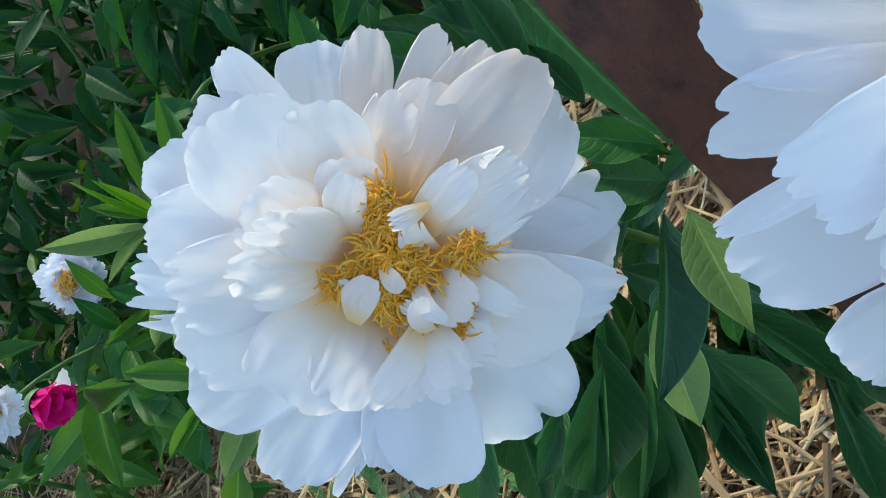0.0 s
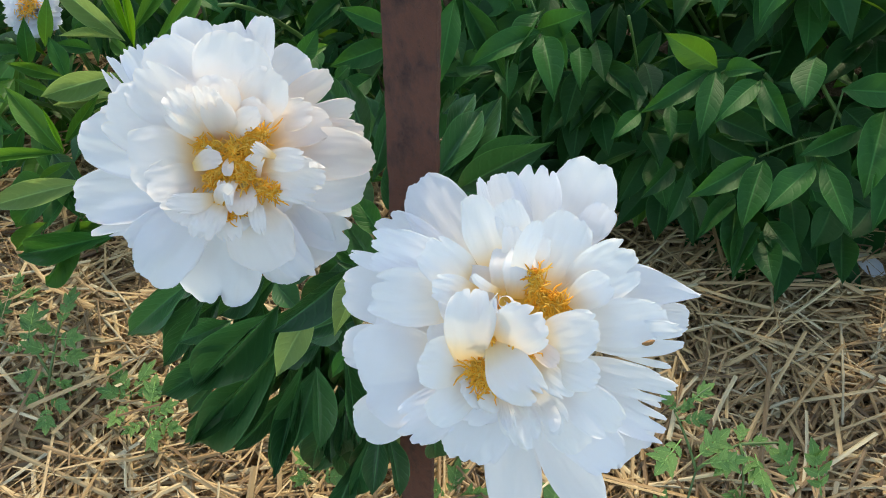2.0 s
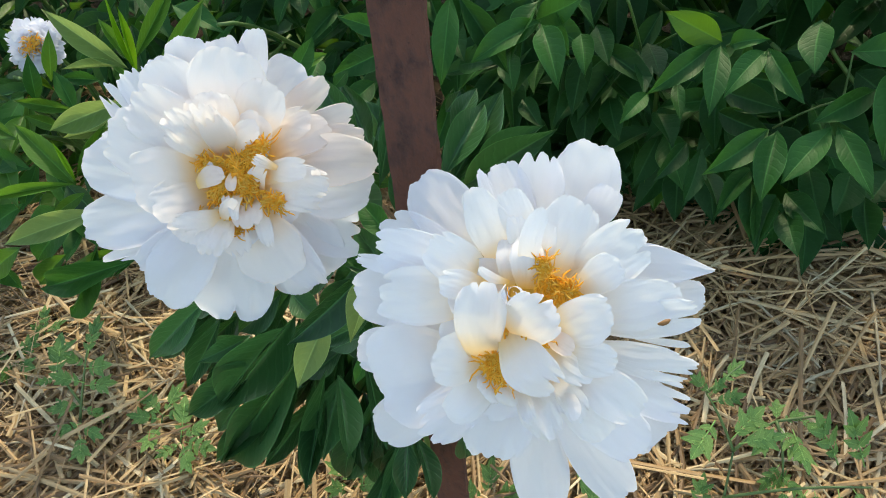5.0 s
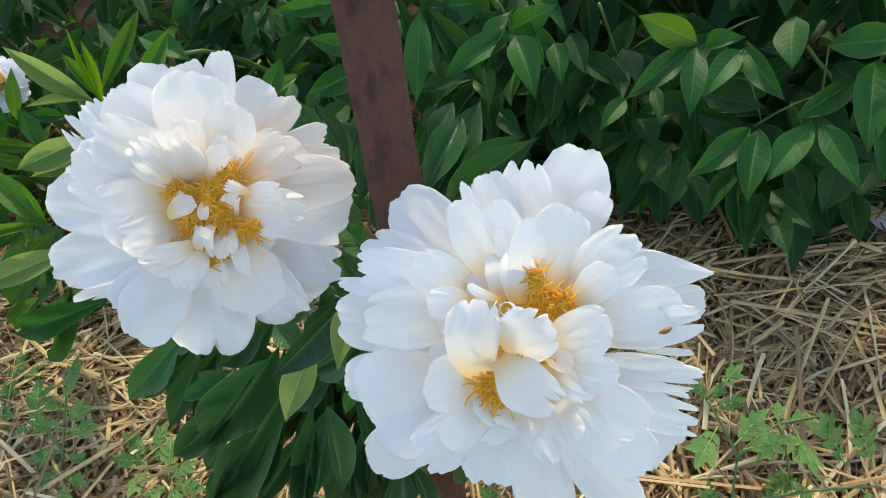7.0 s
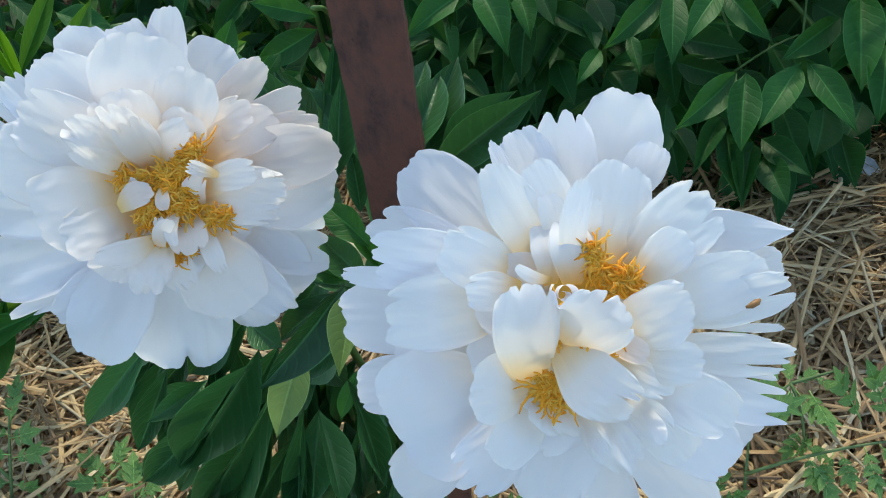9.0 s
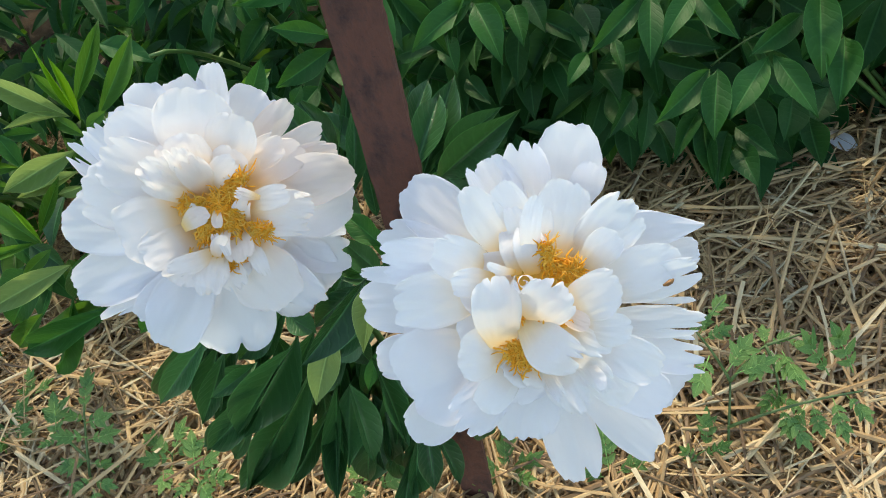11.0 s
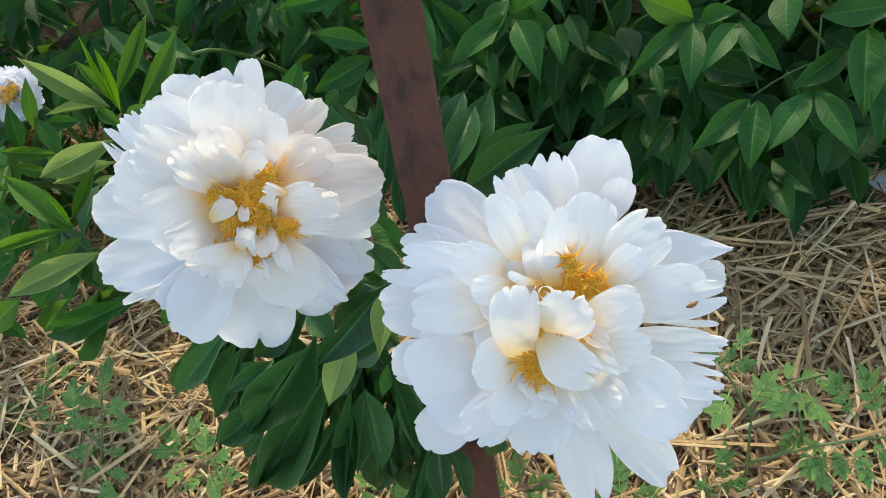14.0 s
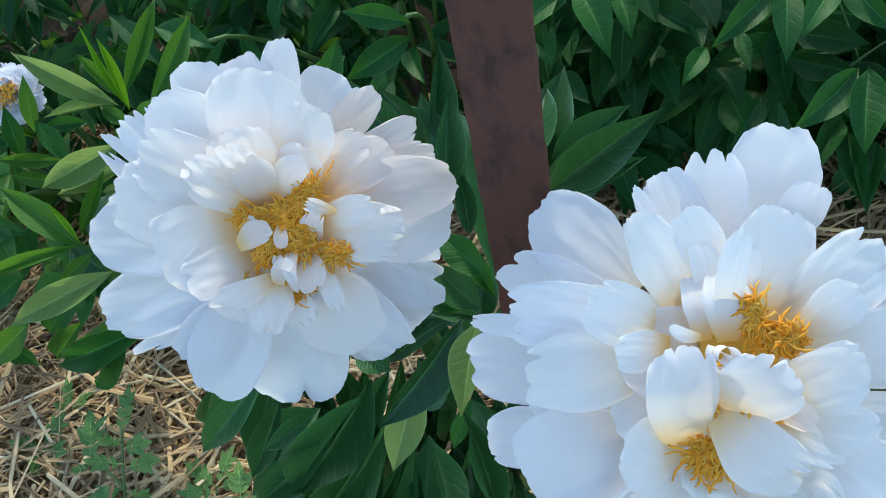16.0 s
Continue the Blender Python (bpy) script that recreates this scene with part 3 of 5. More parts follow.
petal(bloom, (8.4, -10.4), (14.6, -29.4), 17, (4, 15, 14), "scallop", SUN_BLUSH)
petal(bloom, (16.7, -14.5), (27.0, -38.9), 9, (4, 15, 12), "jag", PEARL)
petal(bloom, (-18.8, -8.6), (-2.7, -0.8), 11, (12, 18, 17), "scallop", SUN_BLUSH, bow=0.08)
petal(bloom, (-17.7, -0.2), (-10.2, 4.1), 5, (6, 13, 14), "jag", PEARL)
petal(bloom, (1.4, 1.5), (1.8, -10.0), 6, (12, 18, 15), "plain", SUN_BLUSH)
petal(bloom, (0.5, -20.7), (-0.6, -12.7), 5, (8, 15, 15), "jag", PEARL)
petal(bloom, (-1.3, -30.9), (6.6, -14.2), 7, (6, 18, 20), "plain", PEARL, bow=0.15)
petal(bloom, (-0.3, -22.0), (-25.9, -31.3), 11, (6, 20, 24), "jag", PEARL, bow=0.08)
petal(bloom, (-2.0, -20.7), (-5.2, -48.0), 19, (6, 18, 18), "crumple", PEARL)
petal(bloom, (-1.7, -26.8), (12.0, -45.4), 15, (0, 12, 8), "jag", PEARL)
petal(bloom, (-14.3, -19.9), (-24.2, -40.8), 23, (-2, 12, 14), "scallop", PEARL)
disc(bloom, 19, 11, (2, -3, -5))
stamens(bloom, [(15, 17, 14, 3.2, 132), (10, 10, 13, 3.2, 72), (-17, 6, 12, 2.2, 53), (-9, 4, 13, 3, 83), (1, 5, 13, 4, 120), (7, -2, 14, 4.6, 180), (10, -7, 13, 4, 132), (23, -13, 12, 3.2, 83), (29, -13, 12, 2.6, 65), (-4, -7, 13, 3.4, 106), (-6, -14, 11, 3.4, 95), (3, -13, 12, 4, 106), (3, -23, 11, 2.8, 72), (11, -28, 9, 3, 59), (5, -30, 9, 3, 59), (-16, -27, 8, 2, 29)], 3, 3.4, 0.95)
bloom_two = flower_head(peony, (0.0642, 0.0210, 0.4570), RIGHT, UP, "fringed white peony bloom with folded inner petals")
petal(bloom_two, (2.0, -4.3), (-33.1, -14.4), 35, (-14, -4, -6), "plain")
petal(bloom_two, (2.0, -15.3), (-15.0, -44.7), 32, (-14, -4, -8), "scallop")
petal(bloom_two, (2.0, 1.1), (-30.0, 11.1), 29, (-14, -3, -4), "plain")
petal(bloom_two, (3.6, 3.7), (5.2, 39.2), 32, (-16, -6, -8), "plain")
petal(bloom_two, (6.1, -1.6), (39.2, 17.8), 29, (-14, -4, -4), "plain")
petal(bloom_two, (6.1, -7.1), (37.0, -27.7), 32, (-14, -4, -6), "scallop")
petal(bloom_two, (22.4, 37.0), (26.1, 81.5), 31, (-28, -24, -18), "round")
petal(bloom_two, (27.3, 39.7), (36.3, 61.6), 15, (-24, -18, -12), "plain")
petal(bloom_two, (3.7, 34.1), (-15.9, 66.5), 17, (-26, -16, -12), "scallop")
petal(bloom_two, (8.0, 34.1), (1.2, 72.7), 21, (-26, -18, -14), "scallop")
petal(bloom_two, (-8.0, 28.5), (-24.9, 61.3), 6, (-22, -12, -8), "plain")
petal(bloom_two, (-21.3, 24.2), (-52.3, 57.1), 28, (-30, -34, -40), "scallop", skew=-0.04)
petal(bloom_two, (-25.6, 20.0), (-67.7, 34.9), 18, (-30, -32, -38), "scallop")
petal(bloom_two, (-31.0, 9.8), (-79.1, 14.5), 8, (-34, -36, -40), "plain")
petal(bloom_two, (-28.2, -1.7), (-80.4, -2.8), 27, (-34, -40, -50), "plain")
petal(bloom_two, (-36.8, -26.1), (-73.5, -31.0), 21, (-34, -38, -44), "plain")
petal(bloom_two, (-28.2, -43.3), (-59.3, -69.5), 24, (-34, -34, -40), "plain")
petal(bloom_two, (-23.3, -27.3), (-61.6, -39.8), 45, (-22, -8, -14), "plain", skew=-0.05)
petal(bloom_two, (11.4, -39.8), (28.5, -98.6), 25, (-30, -32, -36), "notch")
petal(bloom_two, (25.3, -42.3), (66.1, -83.5), 23, (-28, -30, -36), "plain", skew=-0.1)
petal(bloom_two, (36.6, -25.3), (77.9, -51.9), 33, (-28, -26, -28), "plain")
petal(bloom_two, (52.0, 11.8), (84.3, 17.0), 14, (-22, -14, -14), "blunt")
petal(bloom_two, (28.4, 20.2), (84.0, 29.0), 20, (-16, -2, -8), "point", bow=0.05)
petal(bloom_two, (-23.0, -8.1), (-58.3, -16.8), 25, (-26, -24, -28), "plain")
petal(bloom_two, (-20.2, 11.6), (-56.8, 11.6), 22, (-26, -22, -26), "plain")
petal(bloom_two, (23.7, -32.5), (64.9, -55.7), 23, (-20, -6, -14), "plain")
petal(bloom_two, (34.3, -21.2), (80.3, -32.5), 19, (-18, -4, -6), "fringe")
petal(bloom_two, (30.7, -12.5), (77.3, -14.8), 14, (-14, 4, 4), "fringe", IVORY)
petal(bloom_two, (53.1, -5.0), (74.6, -4.2), 3, (-6, 4, 6), "plain", IVORY)
petal(bloom_two, (28.9, -1.4), (75.2, 10.0), 15, (-12, 8, 10), "jag", IVORY)
petal(bloom_two, (25.4, 1.6), (67.2, 17.6), 21, (-8, 10, 8), "round", IVORY, skew=-0.08)
petal(bloom_two, (21.1, 16.2), (49.2, 40.9), 24, (-4, 4, 6), "jag", IVORY)
petal(bloom_two, (12.0, 15.7), (19.8, 53.5), 24, (-4, 2, 0), "scallop", IVORY)
petal(bloom_two, (24.5, 12.7), (38.8, 28.5), 15, (0, 8, 8), "plain", IVORY)
petal(bloom_two, (3.1, 25.8), (-11.8, 53.5), 14, (-12, 2, 0), "plain", IVORY)
petal(bloom_two, (-6.4, 17.6), (-27.2, 52.0), 17, (-12, 2, 2), "round", IVORY)
petal(bloom_two, (1.4, 12.7), (3.2, 46.9), 9, (0, 10, 10), "plain", IVORY, bow=0.06)
petal(bloom_two, (1.5, 19.0), (-7.3, 42.9), 10, (-10, 4, 2), "scallop", IVORY)
petal(bloom_two, (5.2, 17.7), (8.1, 41.0), 9, (-8, 4, 4), "plain", IVORY)
petal(bloom_two, (-13.0, 14.8), (-69.5, 22.6), 21, (-14, -2, -6), "jag")
petal(bloom_two, (-14.6, 6.7), (-63.3, 0.5), 24, (-12, 4, -4), "scallop", IVORY)
petal(bloom_two, (-15.0, 12.3), (-43.5, 25.9), 19, (-8, 6, 4), "scallop", IVORY)
petal(bloom_two, (-15.4, 9.8), (-36.7, 10.2), 12, (-4, 10, 14), "scallop", IVORY)
petal(bloom_two, (-11.2, -22.4), (-36.2, -22.2), 21, (-6, 10, 14), "scallop", IVORY)
petal(bloom_two, (-11.2, -35.0), (-36.5, -59.7), 22, (-18, -4, -8), "jag")
petal(bloom_two, (-5.1, -28.6), (-26.3, -49.2), 16, (-12, 2, 0), "plain", IVORY)
petal(bloom_two, (2.6, -32.2), (-5.9, -67.7), 29, (-18, -6, -14), "jag")
petal(bloom_two, (4.9, -27.7), (20.3, -49.3), 18, (-6, 8, 8), "crumple", IVORY)
petal(bloom_two, (26.3, -19.7), (56.2, -36.3), 19, (-6, 12, 6), "scallop", IVORY)
petal(bloom_two, (22.1, -28.6), (44.5, -50.0), 18, (-12, 2, -4), "plain", IVORY)
petal(bloom_two, (17.5, -27.1), (31.6, -41.6), 11, (-2, 12, 8), "jag", IVORY, bow=0.08)
petal(bloom_two, (1.1, 11.4), (-0.8, 34.3), 14, (2, 12, 0), "round", IVORY)
petal(bloom_two, (-6.0, 11.4), (-9.5, 32.4), 10, (0, 9, -2), "round", IVORY)
petal(bloom_two, (-13.9, -22.6), (-18.3, 13.4), 20, (0, 24, 18), "scallop", IVORY, bow=0.03)
petal(bloom_two, (-3.7, -11.4), (10.8, 7.9), 22, (6, 28, 26), "jag", IVORY, bow=0.06)
petal(bloom_two, (-5.7, -4.2), (16.9, -27.8), 19, (6, 28, 20), "jag", IVORY, bow=-0.12)
petal(bloom_two, (12.5, -5.9), (36.3, 6.3), 20, (4, 20, 16), "scallop", IVORY, skew=0.06)
petal(bloom_two, (15.5, -13.4), (41.9, -14.4), 14, (2, 18, 16), "plain", IVORY)
petal(bloom_two, (10.2, -5.6), (23.0, -11.4), 8, (2, 14, 16), "plain", SUN_BLUSH)
petal(bloom_two, (11.9, -13.7), (32.7, -22.5), 12, (0, 14, 12), "scallop", IVORY)
petal(bloom_two, (-6.3, 13.3), (-20.6, 18.4), 4, (2, 12, 16), "plain", IVORY, bow=0.08)
petal(bloom_two, (2.9, -29.9), (5.6, -22.9), 5, (4, 12, 16), "crumple", IVORY)
petal(bloom_two, (4.0, -31.6), (9.1, -44.1), 6, (0, 14, 16), "curl", IVORY)
petal(bloom_two, (23.3, -29.1), (27.2, -40.1), 5, (2, 14, 16), "plain", IVORY, bow=0.1)
petal(bloom_two, (-6.1, -30.6), (-12.0, -36.3), 13, (-4, 6, 6), "scallop", IVORY)
petal(bloom_two, (0.6, -31.4), (-3.1, -39.3), 10, (-4, 6, 4), "plain", IVORY)
disc(bloom_two, 13, 4, (8, 9, -8))
stamens(bloom_two, [(7, 24, 8, 1.3, 50), (8, 19, 8, 1.5, 68), (9, 16, 8, 1.6, 68), (15, 13, 8, 1.8, 86), (18, 13, 8, 1.9, 94), (21, 12, 8, 1.5, 42), (15, 10, 8, 1.8, 77), (-9, 2, 12, 2.2, 86), (-9, -5, 12, 2.0, 68), (-10, -23, 8, 2.6, 120), (-5, -21, 8, 2.6, 128), (-1, -25, 8, 2.6, 120), (-7, -27, 8, 2.4, 94), (5, -6, 16, 2.0, 77), (9, -8, 16, 2.0, 59)], 5, 2.6, 0.85)
rolled_petal(bloom_two, (-4.9, 9.4, 13), 2.4, 4.6, 1.9, 9)
stem(peony, (-0.05, 0.16, 0), (-0.1220, 0.1173, 0.4170), (-0.02, 0.03, 0.05), 0.0035)
stem(peony, (-0.01, 0.17, 0), (0.0692, 0.0410, 0.4420), (0.02, 0.04, 0.06), 0.0035)
leaf(peony, (-0.023, 0.199, 0.359), (0.040, 0.209, 0.414), 0.026, "deep")
leaf(peony, (-0.027, 0.243, 0.345), (0.020, 0.262, 0.374), 0.019, "deep")
leaf(peony, (-0.046, 0.231, 0.326), (-0.029, 0.323, 0.356), 0.029, "deep")
leaf(peony, (-0.049, 0.228, 0.338), (-0.037, 0.300, 0.359), 0.025, "deep")
leaf(peony, (-0.061, 0.283, 0.337), (-0.053, 0.329, 0.349), 0.018, "deep")
leaf(peony, (-0.074, 0.308, 0.336), (-0.066, 0.324, 0.348), 0.013, "deep")
leaf(peony, (0.006, 0.202, 0.366), (0.020, 0.215, 0.387), 0.013, "deep")
leaf(peony, (-0.021, 0.216, 0.346), (-0.006, 0.206, 0.331), 0.024, "deep")
leaf(peony, (-0.046, 0.216, 0.327), (0.011, 0.227, 0.345), 0.024, "deep")
leaf(peony, (-0.070, 0.185, 0.335), (-0.079, 0.213, 0.363), 0.013, "deep")
leaf(peony, (-0.086, 0.194, 0.349), (-0.087, 0.247, 0.397), 0.018, "deep")
leaf(peony, (-0.109, 0.229, 0.333), (-0.105, 0.298, 0.395), 0.019, "deep")
leaf(peony, (-0.105, 0.212, 0.371), (-0.145, 0.238, 0.410), 0.026, "deep")
leaf(peony, (-0.100, 0.218, 0.361), (-0.131, 0.246, 0.398), 0.024, "deep")
leaf(peony, (-0.093, 0.236, 0.347), (-0.122, 0.257, 0.377), 0.022, "deep")
leaf(peony, (-0.131, 0.234, 0.401), (-0.124, 0.246, 0.409), 0.010, "mid")
leaf(peony, (-0.107, 0.190, 0.352), (-0.080, 0.177, 0.331), 0.029, "deep")
leaf(peony, (-0.161, 0.231, 0.408), (-0.153, 0.255, 0.427), 0.015, "mid")
leaf(peony, (-0.037, 0.107, 0.391), (-0.064, 0.124, 0.403), 0.016, "mid")
leaf(peony, (-0.046, 0.113, 0.358), (-0.073, 0.126, 0.379), 0.018, "deep")
leaf(peony, (-0.056, 0.110, 0.359), (-0.077, 0.111, 0.368), 0.011, "mid")
leaf(peony, (-0.048, 0.090, 0.380), (-0.080, 0.037, 0.362), 0.022, "deep")
leaf(peony, (-0.073, 0.075, 0.346), (-0.083, 0.037, 0.316), 0.020, "lime")
leaf(peony, (-0.038, 0.082, 0.390), (-0.039, 0.041, 0.374), 0.016, "lime")
leaf(peony, (-0.110, 0.090, 0.317), (-0.166, 0.047, 0.241), 0.025, "deep")
leaf(peony, (-0.207, 0.108, 0.284), (-0.243, 0.074, 0.237), 0.022, "deep")
leaf(peony, (-0.191, 0.106, 0.276), (-0.214, 0.075, 0.214), 0.020, "deep")
leaf(peony, (-0.155, 0.089, 0.276), (-0.198, 0.075, 0.250), 0.013, "deep")
leaf(peony, (-0.176, 0.087, 0.211), (-0.226, 0.066, 0.182), 0.024, "deep")
leaf(peony, (-0.134, 0.090, 0.242), (-0.170, 0.070, 0.208), 0.024, "deep")
leaf(peony, (-0.110, 0.079, 0.251), (-0.178, 0.034, 0.178), 0.027, "deep")
leaf(peony, (-0.147, 0.090, 0.204), (-0.202, 0.048, 0.143), 0.022, "deep")
leaf(peony, (-0.111, 0.090, 0.220), (-0.153, 0.051, 0.157), 0.020, "deep")
leaf(peony, (-0.101, 0.089, 0.250), (-0.096, 0.024, 0.196), 0.019, "deep")
leaf(peony, (-0.091, 0.096, 0.246), (-0.088, 0.044, 0.211), 0.025, "deep")
leaf(peony, (-0.062, 0.103, 0.312), (-0.097, 0.085, 0.294), 0.015, "deep")
leaf(peony, (-0.055, 0.093, 0.301), (-0.066, 0.074, 0.274), 0.010, "mid")
leaf(peony, (-0.063, 0.101, 0.255), (-0.042, 0.059, 0.224), 0.017, "deep")
leaf(peony, (-0.046, 0.090, 0.197), (-0.055, 0.059, 0.130), 0.018, "deep")
leaf(peony, (-0.035, 0.092, 0.196), (-0.017, 0.070, 0.141), 0.017, "deep")
leaf(peony, (0.001, 0.102, 0.206), (0.003, 0.096, 0.172), 0.018, "deep")
leaf(peony, (-0.114, 0.115, 0.285), (-0.143, 0.094, 0.235), 0.019, "deep")
leaf(peony, (-0.095, 0.117, 0.253), (-0.124, 0.095, 0.229), 0.021, "deep")
leaf(peony, (-0.106, 0.140, 0.264), (-0.082, 0.124, 0.227), 0.022, "deep")
leaf(peony, (-0.141, 0.132, 0.283), (-0.119, 0.125, 0.268), 0.021, "deep")
leaf(peony, (-0.162, 0.147, 0.262), (-0.199, 0.124, 0.225), 0.025, "deep")
leaf(peony, (-0.206, 0.137, 0.268), (-0.241, 0.121, 0.237), 0.023, "deep")
leaf(peony, (-0.069, 0.123, 0.249), (-0.050, 0.101, 0.223), 0.021, "deep")
leaf(peony, (-0.092, 0.107, 0.187), (-0.081, 0.077, 0.141), 0.019, "deep")
leaf(peony, (-0.078, 0.115, 0.273), (-0.098, 0.101, 0.267), 0.018, "deep")
leaf(peony, (-0.182, 0.113, 0.265), (-0.212, 0.099, 0.235), 0.016, "deep")
leaf(peony, (-0.072, 0.132, 0.202), (-0.085, 0.114, 0.121), 0.017, "deep")
leaf(peony, (-0.092, 0.122, 0.187), (-0.084, 0.106, 0.141), 0.019, "deep")
leaf(peony, (-0.065, 0.158, 0.196), (-0.066, 0.133, 0.160), 0.020, "deep")
leaf(peony, (-0.056, 0.135, 0.200), (-0.047, 0.129, 0.136), 0.018, "deep")
leaf(peony, (-0.078, 0.153, 0.210), (-0.078, 0.128, 0.173), 0.018, "deep")
leaf(peony, (-0.041, 0.093, 0.198), (-0.058, 0.086, 0.114), 0.019, "deep")
leaf(peony, (-0.053, 0.157, 0.205), (-0.042, 0.136, 0.168), 0.020, "deep")
leaf(peony, (-0.093, 0.138, 0.229), (-0.099, 0.143, 0.152), 0.017, "deep")
leaf(peony, (-0.068, 0.120, 0.218), (-0.067, 0.119, 0.147), 0.020, "deep")
leaf(peony, (-0.044, 0.145, 0.233), (-0.047, 0.147, 0.138), 0.017, "deep")
leaf(peony, (-0.046, 0.152, 0.213), (-0.031, 0.119, 0.163), 0.018, "deep")
leaf(peony, (-0.072, 0.109, 0.195), (-0.071, 0.095, 0.112), 0.017, "deep")
leaf(peony, (-0.057, 0.113, 0.223), (-0.067, 0.106, 0.121), 0.020, "deep")
leaf(peony, (-0.069, 0.112, 0.225), (-0.087, 0.111, 0.133), 0.018, "deep")
leaf(peony, (-0.084, 0.099, 0.191), (-0.103, 0.080, 0.110), 0.021, "deep")
leaf(peony, (-0.077, 0.104, 0.193), (-0.078, 0.088, 0.136), 0.022, "deep")
leaf(peony, (-0.154, 0.112, 0.212), (-0.178, 0.090, 0.145), 0.019, "deep")
leaf(peony, (-0.100, 0.160, 0.196), (-0.124, 0.125, 0.131), 0.019, "deep")
leaf(peony, (-0.123, 0.161, 0.205), (-0.129, 0.140, 0.131), 0.020, "deep")
leaf(peony, (-0.184, 0.108, 0.178), (-0.193, 0.089, 0.121), 0.016, "deep")
leaf(peony, (-0.109, 0.117, 0.160), (-0.106, 0.089, 0.091), 0.019, "deep")
leaf(peony, (-0.087, 0.128, 0.148), (-0.118, 0.101, 0.107), 0.018, "deep")
leaf(peony, (-0.120, 0.146, 0.204), (-0.134, 0.132, 0.140), 0.018, "deep")
leaf(peony, (-0.089, 0.135, 0.169), (-0.071, 0.107, 0.109), 0.022, "deep")
leaf(peony, (-0.087, 0.106, 0.170), (-0.081, 0.100, 0.079), 0.020, "deep")
leaf(peony, (-0.120, 0.135, 0.222), (-0.170, 0.122, 0.129), 0.022, "deep")
leaf(peony, (-0.138, 0.139, 0.232), (-0.173, 0.126, 0.148), 0.021, "deep")
leaf(peony, (-0.183, 0.105, 0.188), (-0.218, 0.085, 0.098), 0.022, "deep")
leaf(peony, (-0.157, 0.152, 0.223), (-0.168, 0.146, 0.165), 0.017, "deep")
leaf(peony, (-0.182, 0.161, 0.212), (-0.170, 0.142, 0.162), 0.022, "deep")
leaf(peony, (-0.137, 0.128, 0.194), (-0.151, 0.120, 0.107), 0.020, "deep")
leaf(peony, (-0.140, 0.145, 0.182), (-0.135, 0.126, 0.135), 0.018, "deep")
leaf(peony, (-0.131, 0.162, 0.223), (-0.154, 0.149, 0.149), 0.016, "deep")
leaf(peony, (-0.185, 0.116, 0.186), (-0.205, 0.093, 0.115), 0.018, "deep")
leaf(peony, (-0.189, 0.146, 0.228), (-0.196, 0.123, 0.153), 0.018, "deep")
leaf(peony, (-0.150, 0.129, 0.213), (-0.182, 0.117, 0.143), 0.020, "deep")
leaf(peony, (-0.103, 0.162, 0.227), (-0.118, 0.153, 0.140), 0.018, "deep")
leaf(peony, (-0.160, 0.138, 0.225), (-0.181, 0.117, 0.157), 0.017, "deep")
leaf(peony, (-0.099, 0.149, 0.185), (-0.094, 0.147, 0.112), 0.018, "deep")
leaf(peony, (-0.144, 0.152, 0.204), (-0.182, 0.129, 0.140), 0.017, "deep")
leaf(peony, (-0.166, 0.131, 0.220), (-0.165, 0.116, 0.150), 0.021, "deep")
leaf(peony, (-0.154, 0.107, 0.180), (-0.185, 0.087, 0.117), 0.019, "deep")
leaf(peony, (-0.094, 0.174, 0.193), (-0.129, 0.132, 0.139), 0.022, "deep")
leaf(peony, (-0.083, 0.121, 0.154), (-0.108, 0.088, 0.091), 0.021, "deep")
leaf(peony, (-0.154, 0.130, 0.215), (-0.195, 0.127, 0.143), 0.020, "deep")
leaf(peony, (-0.190, 0.103, 0.161), (-0.187, 0.069, 0.101), 0.022, "deep")
leaf(peony, (-0.186, 0.103, 0.187), (-0.224, 0.083, 0.126), 0.020, "deep")
leaf(peony, (-0.083, 0.135, 0.181), (-0.108, 0.125, 0.111), 0.022, "deep")
leaf(peony, (-0.155, 0.151, 0.207), (-0.173, 0.133, 0.126), 0.018, "deep")
leaf(peony, (-0.091, 0.108, 0.188), (-0.135, 0.087, 0.113), 0.021, "deep")
leaf(peony, (-0.216, 0.127, 0.248), (-0.248, 0.111, 0.188), 0.019, "deep")
leaf(peony, (-0.224, 0.136, 0.259), (-0.277, 0.121, 0.180), 0.020, "deep")
leaf(peony, (-0.219, 0.138, 0.245), (-0.254, 0.120, 0.184), 0.018, "deep")
leaf(peony, (-0.215, 0.138, 0.258), (-0.248, 0.126, 0.188), 0.017, "deep")
leaf(peony, (-0.220, 0.136, 0.230), (-0.243, 0.123, 0.169), 0.019, "deep")
leaf(peony, (-0.221, 0.139, 0.233), (-0.240, 0.120, 0.180), 0.019, "deep")
leaf(peony, (-0.222, 0.146, 0.211), (-0.265, 0.126, 0.152), 0.018, "deep")
leaf(peony, (-0.210, 0.118, 0.238), (-0.247, 0.120, 0.154), 0.018, "deep")
leaf(peony, (-0.028, 0.218, 0.350), (0.026, 0.227, 0.382), 0.016, "deep")
leaf(peony, (-0.025, 0.227, 0.329), (0.031, 0.241, 0.351), 0.017, "deep")
leaf(peony, (-0.053, 0.253, 0.335), (-0.034, 0.304, 0.347), 0.016, "deep")
leaf(peony, (-0.009, 0.216, 0.342), (0.013, 0.224, 0.369), 0.013, "deep")
leaf(peony, (-0.124, 0.253, 0.360), (-0.148, 0.268, 0.381), 0.016, "deep")
leaf(peony, (-0.119, 0.235, 0.327), (-0.132, 0.274, 0.354), 0.018, "deep")
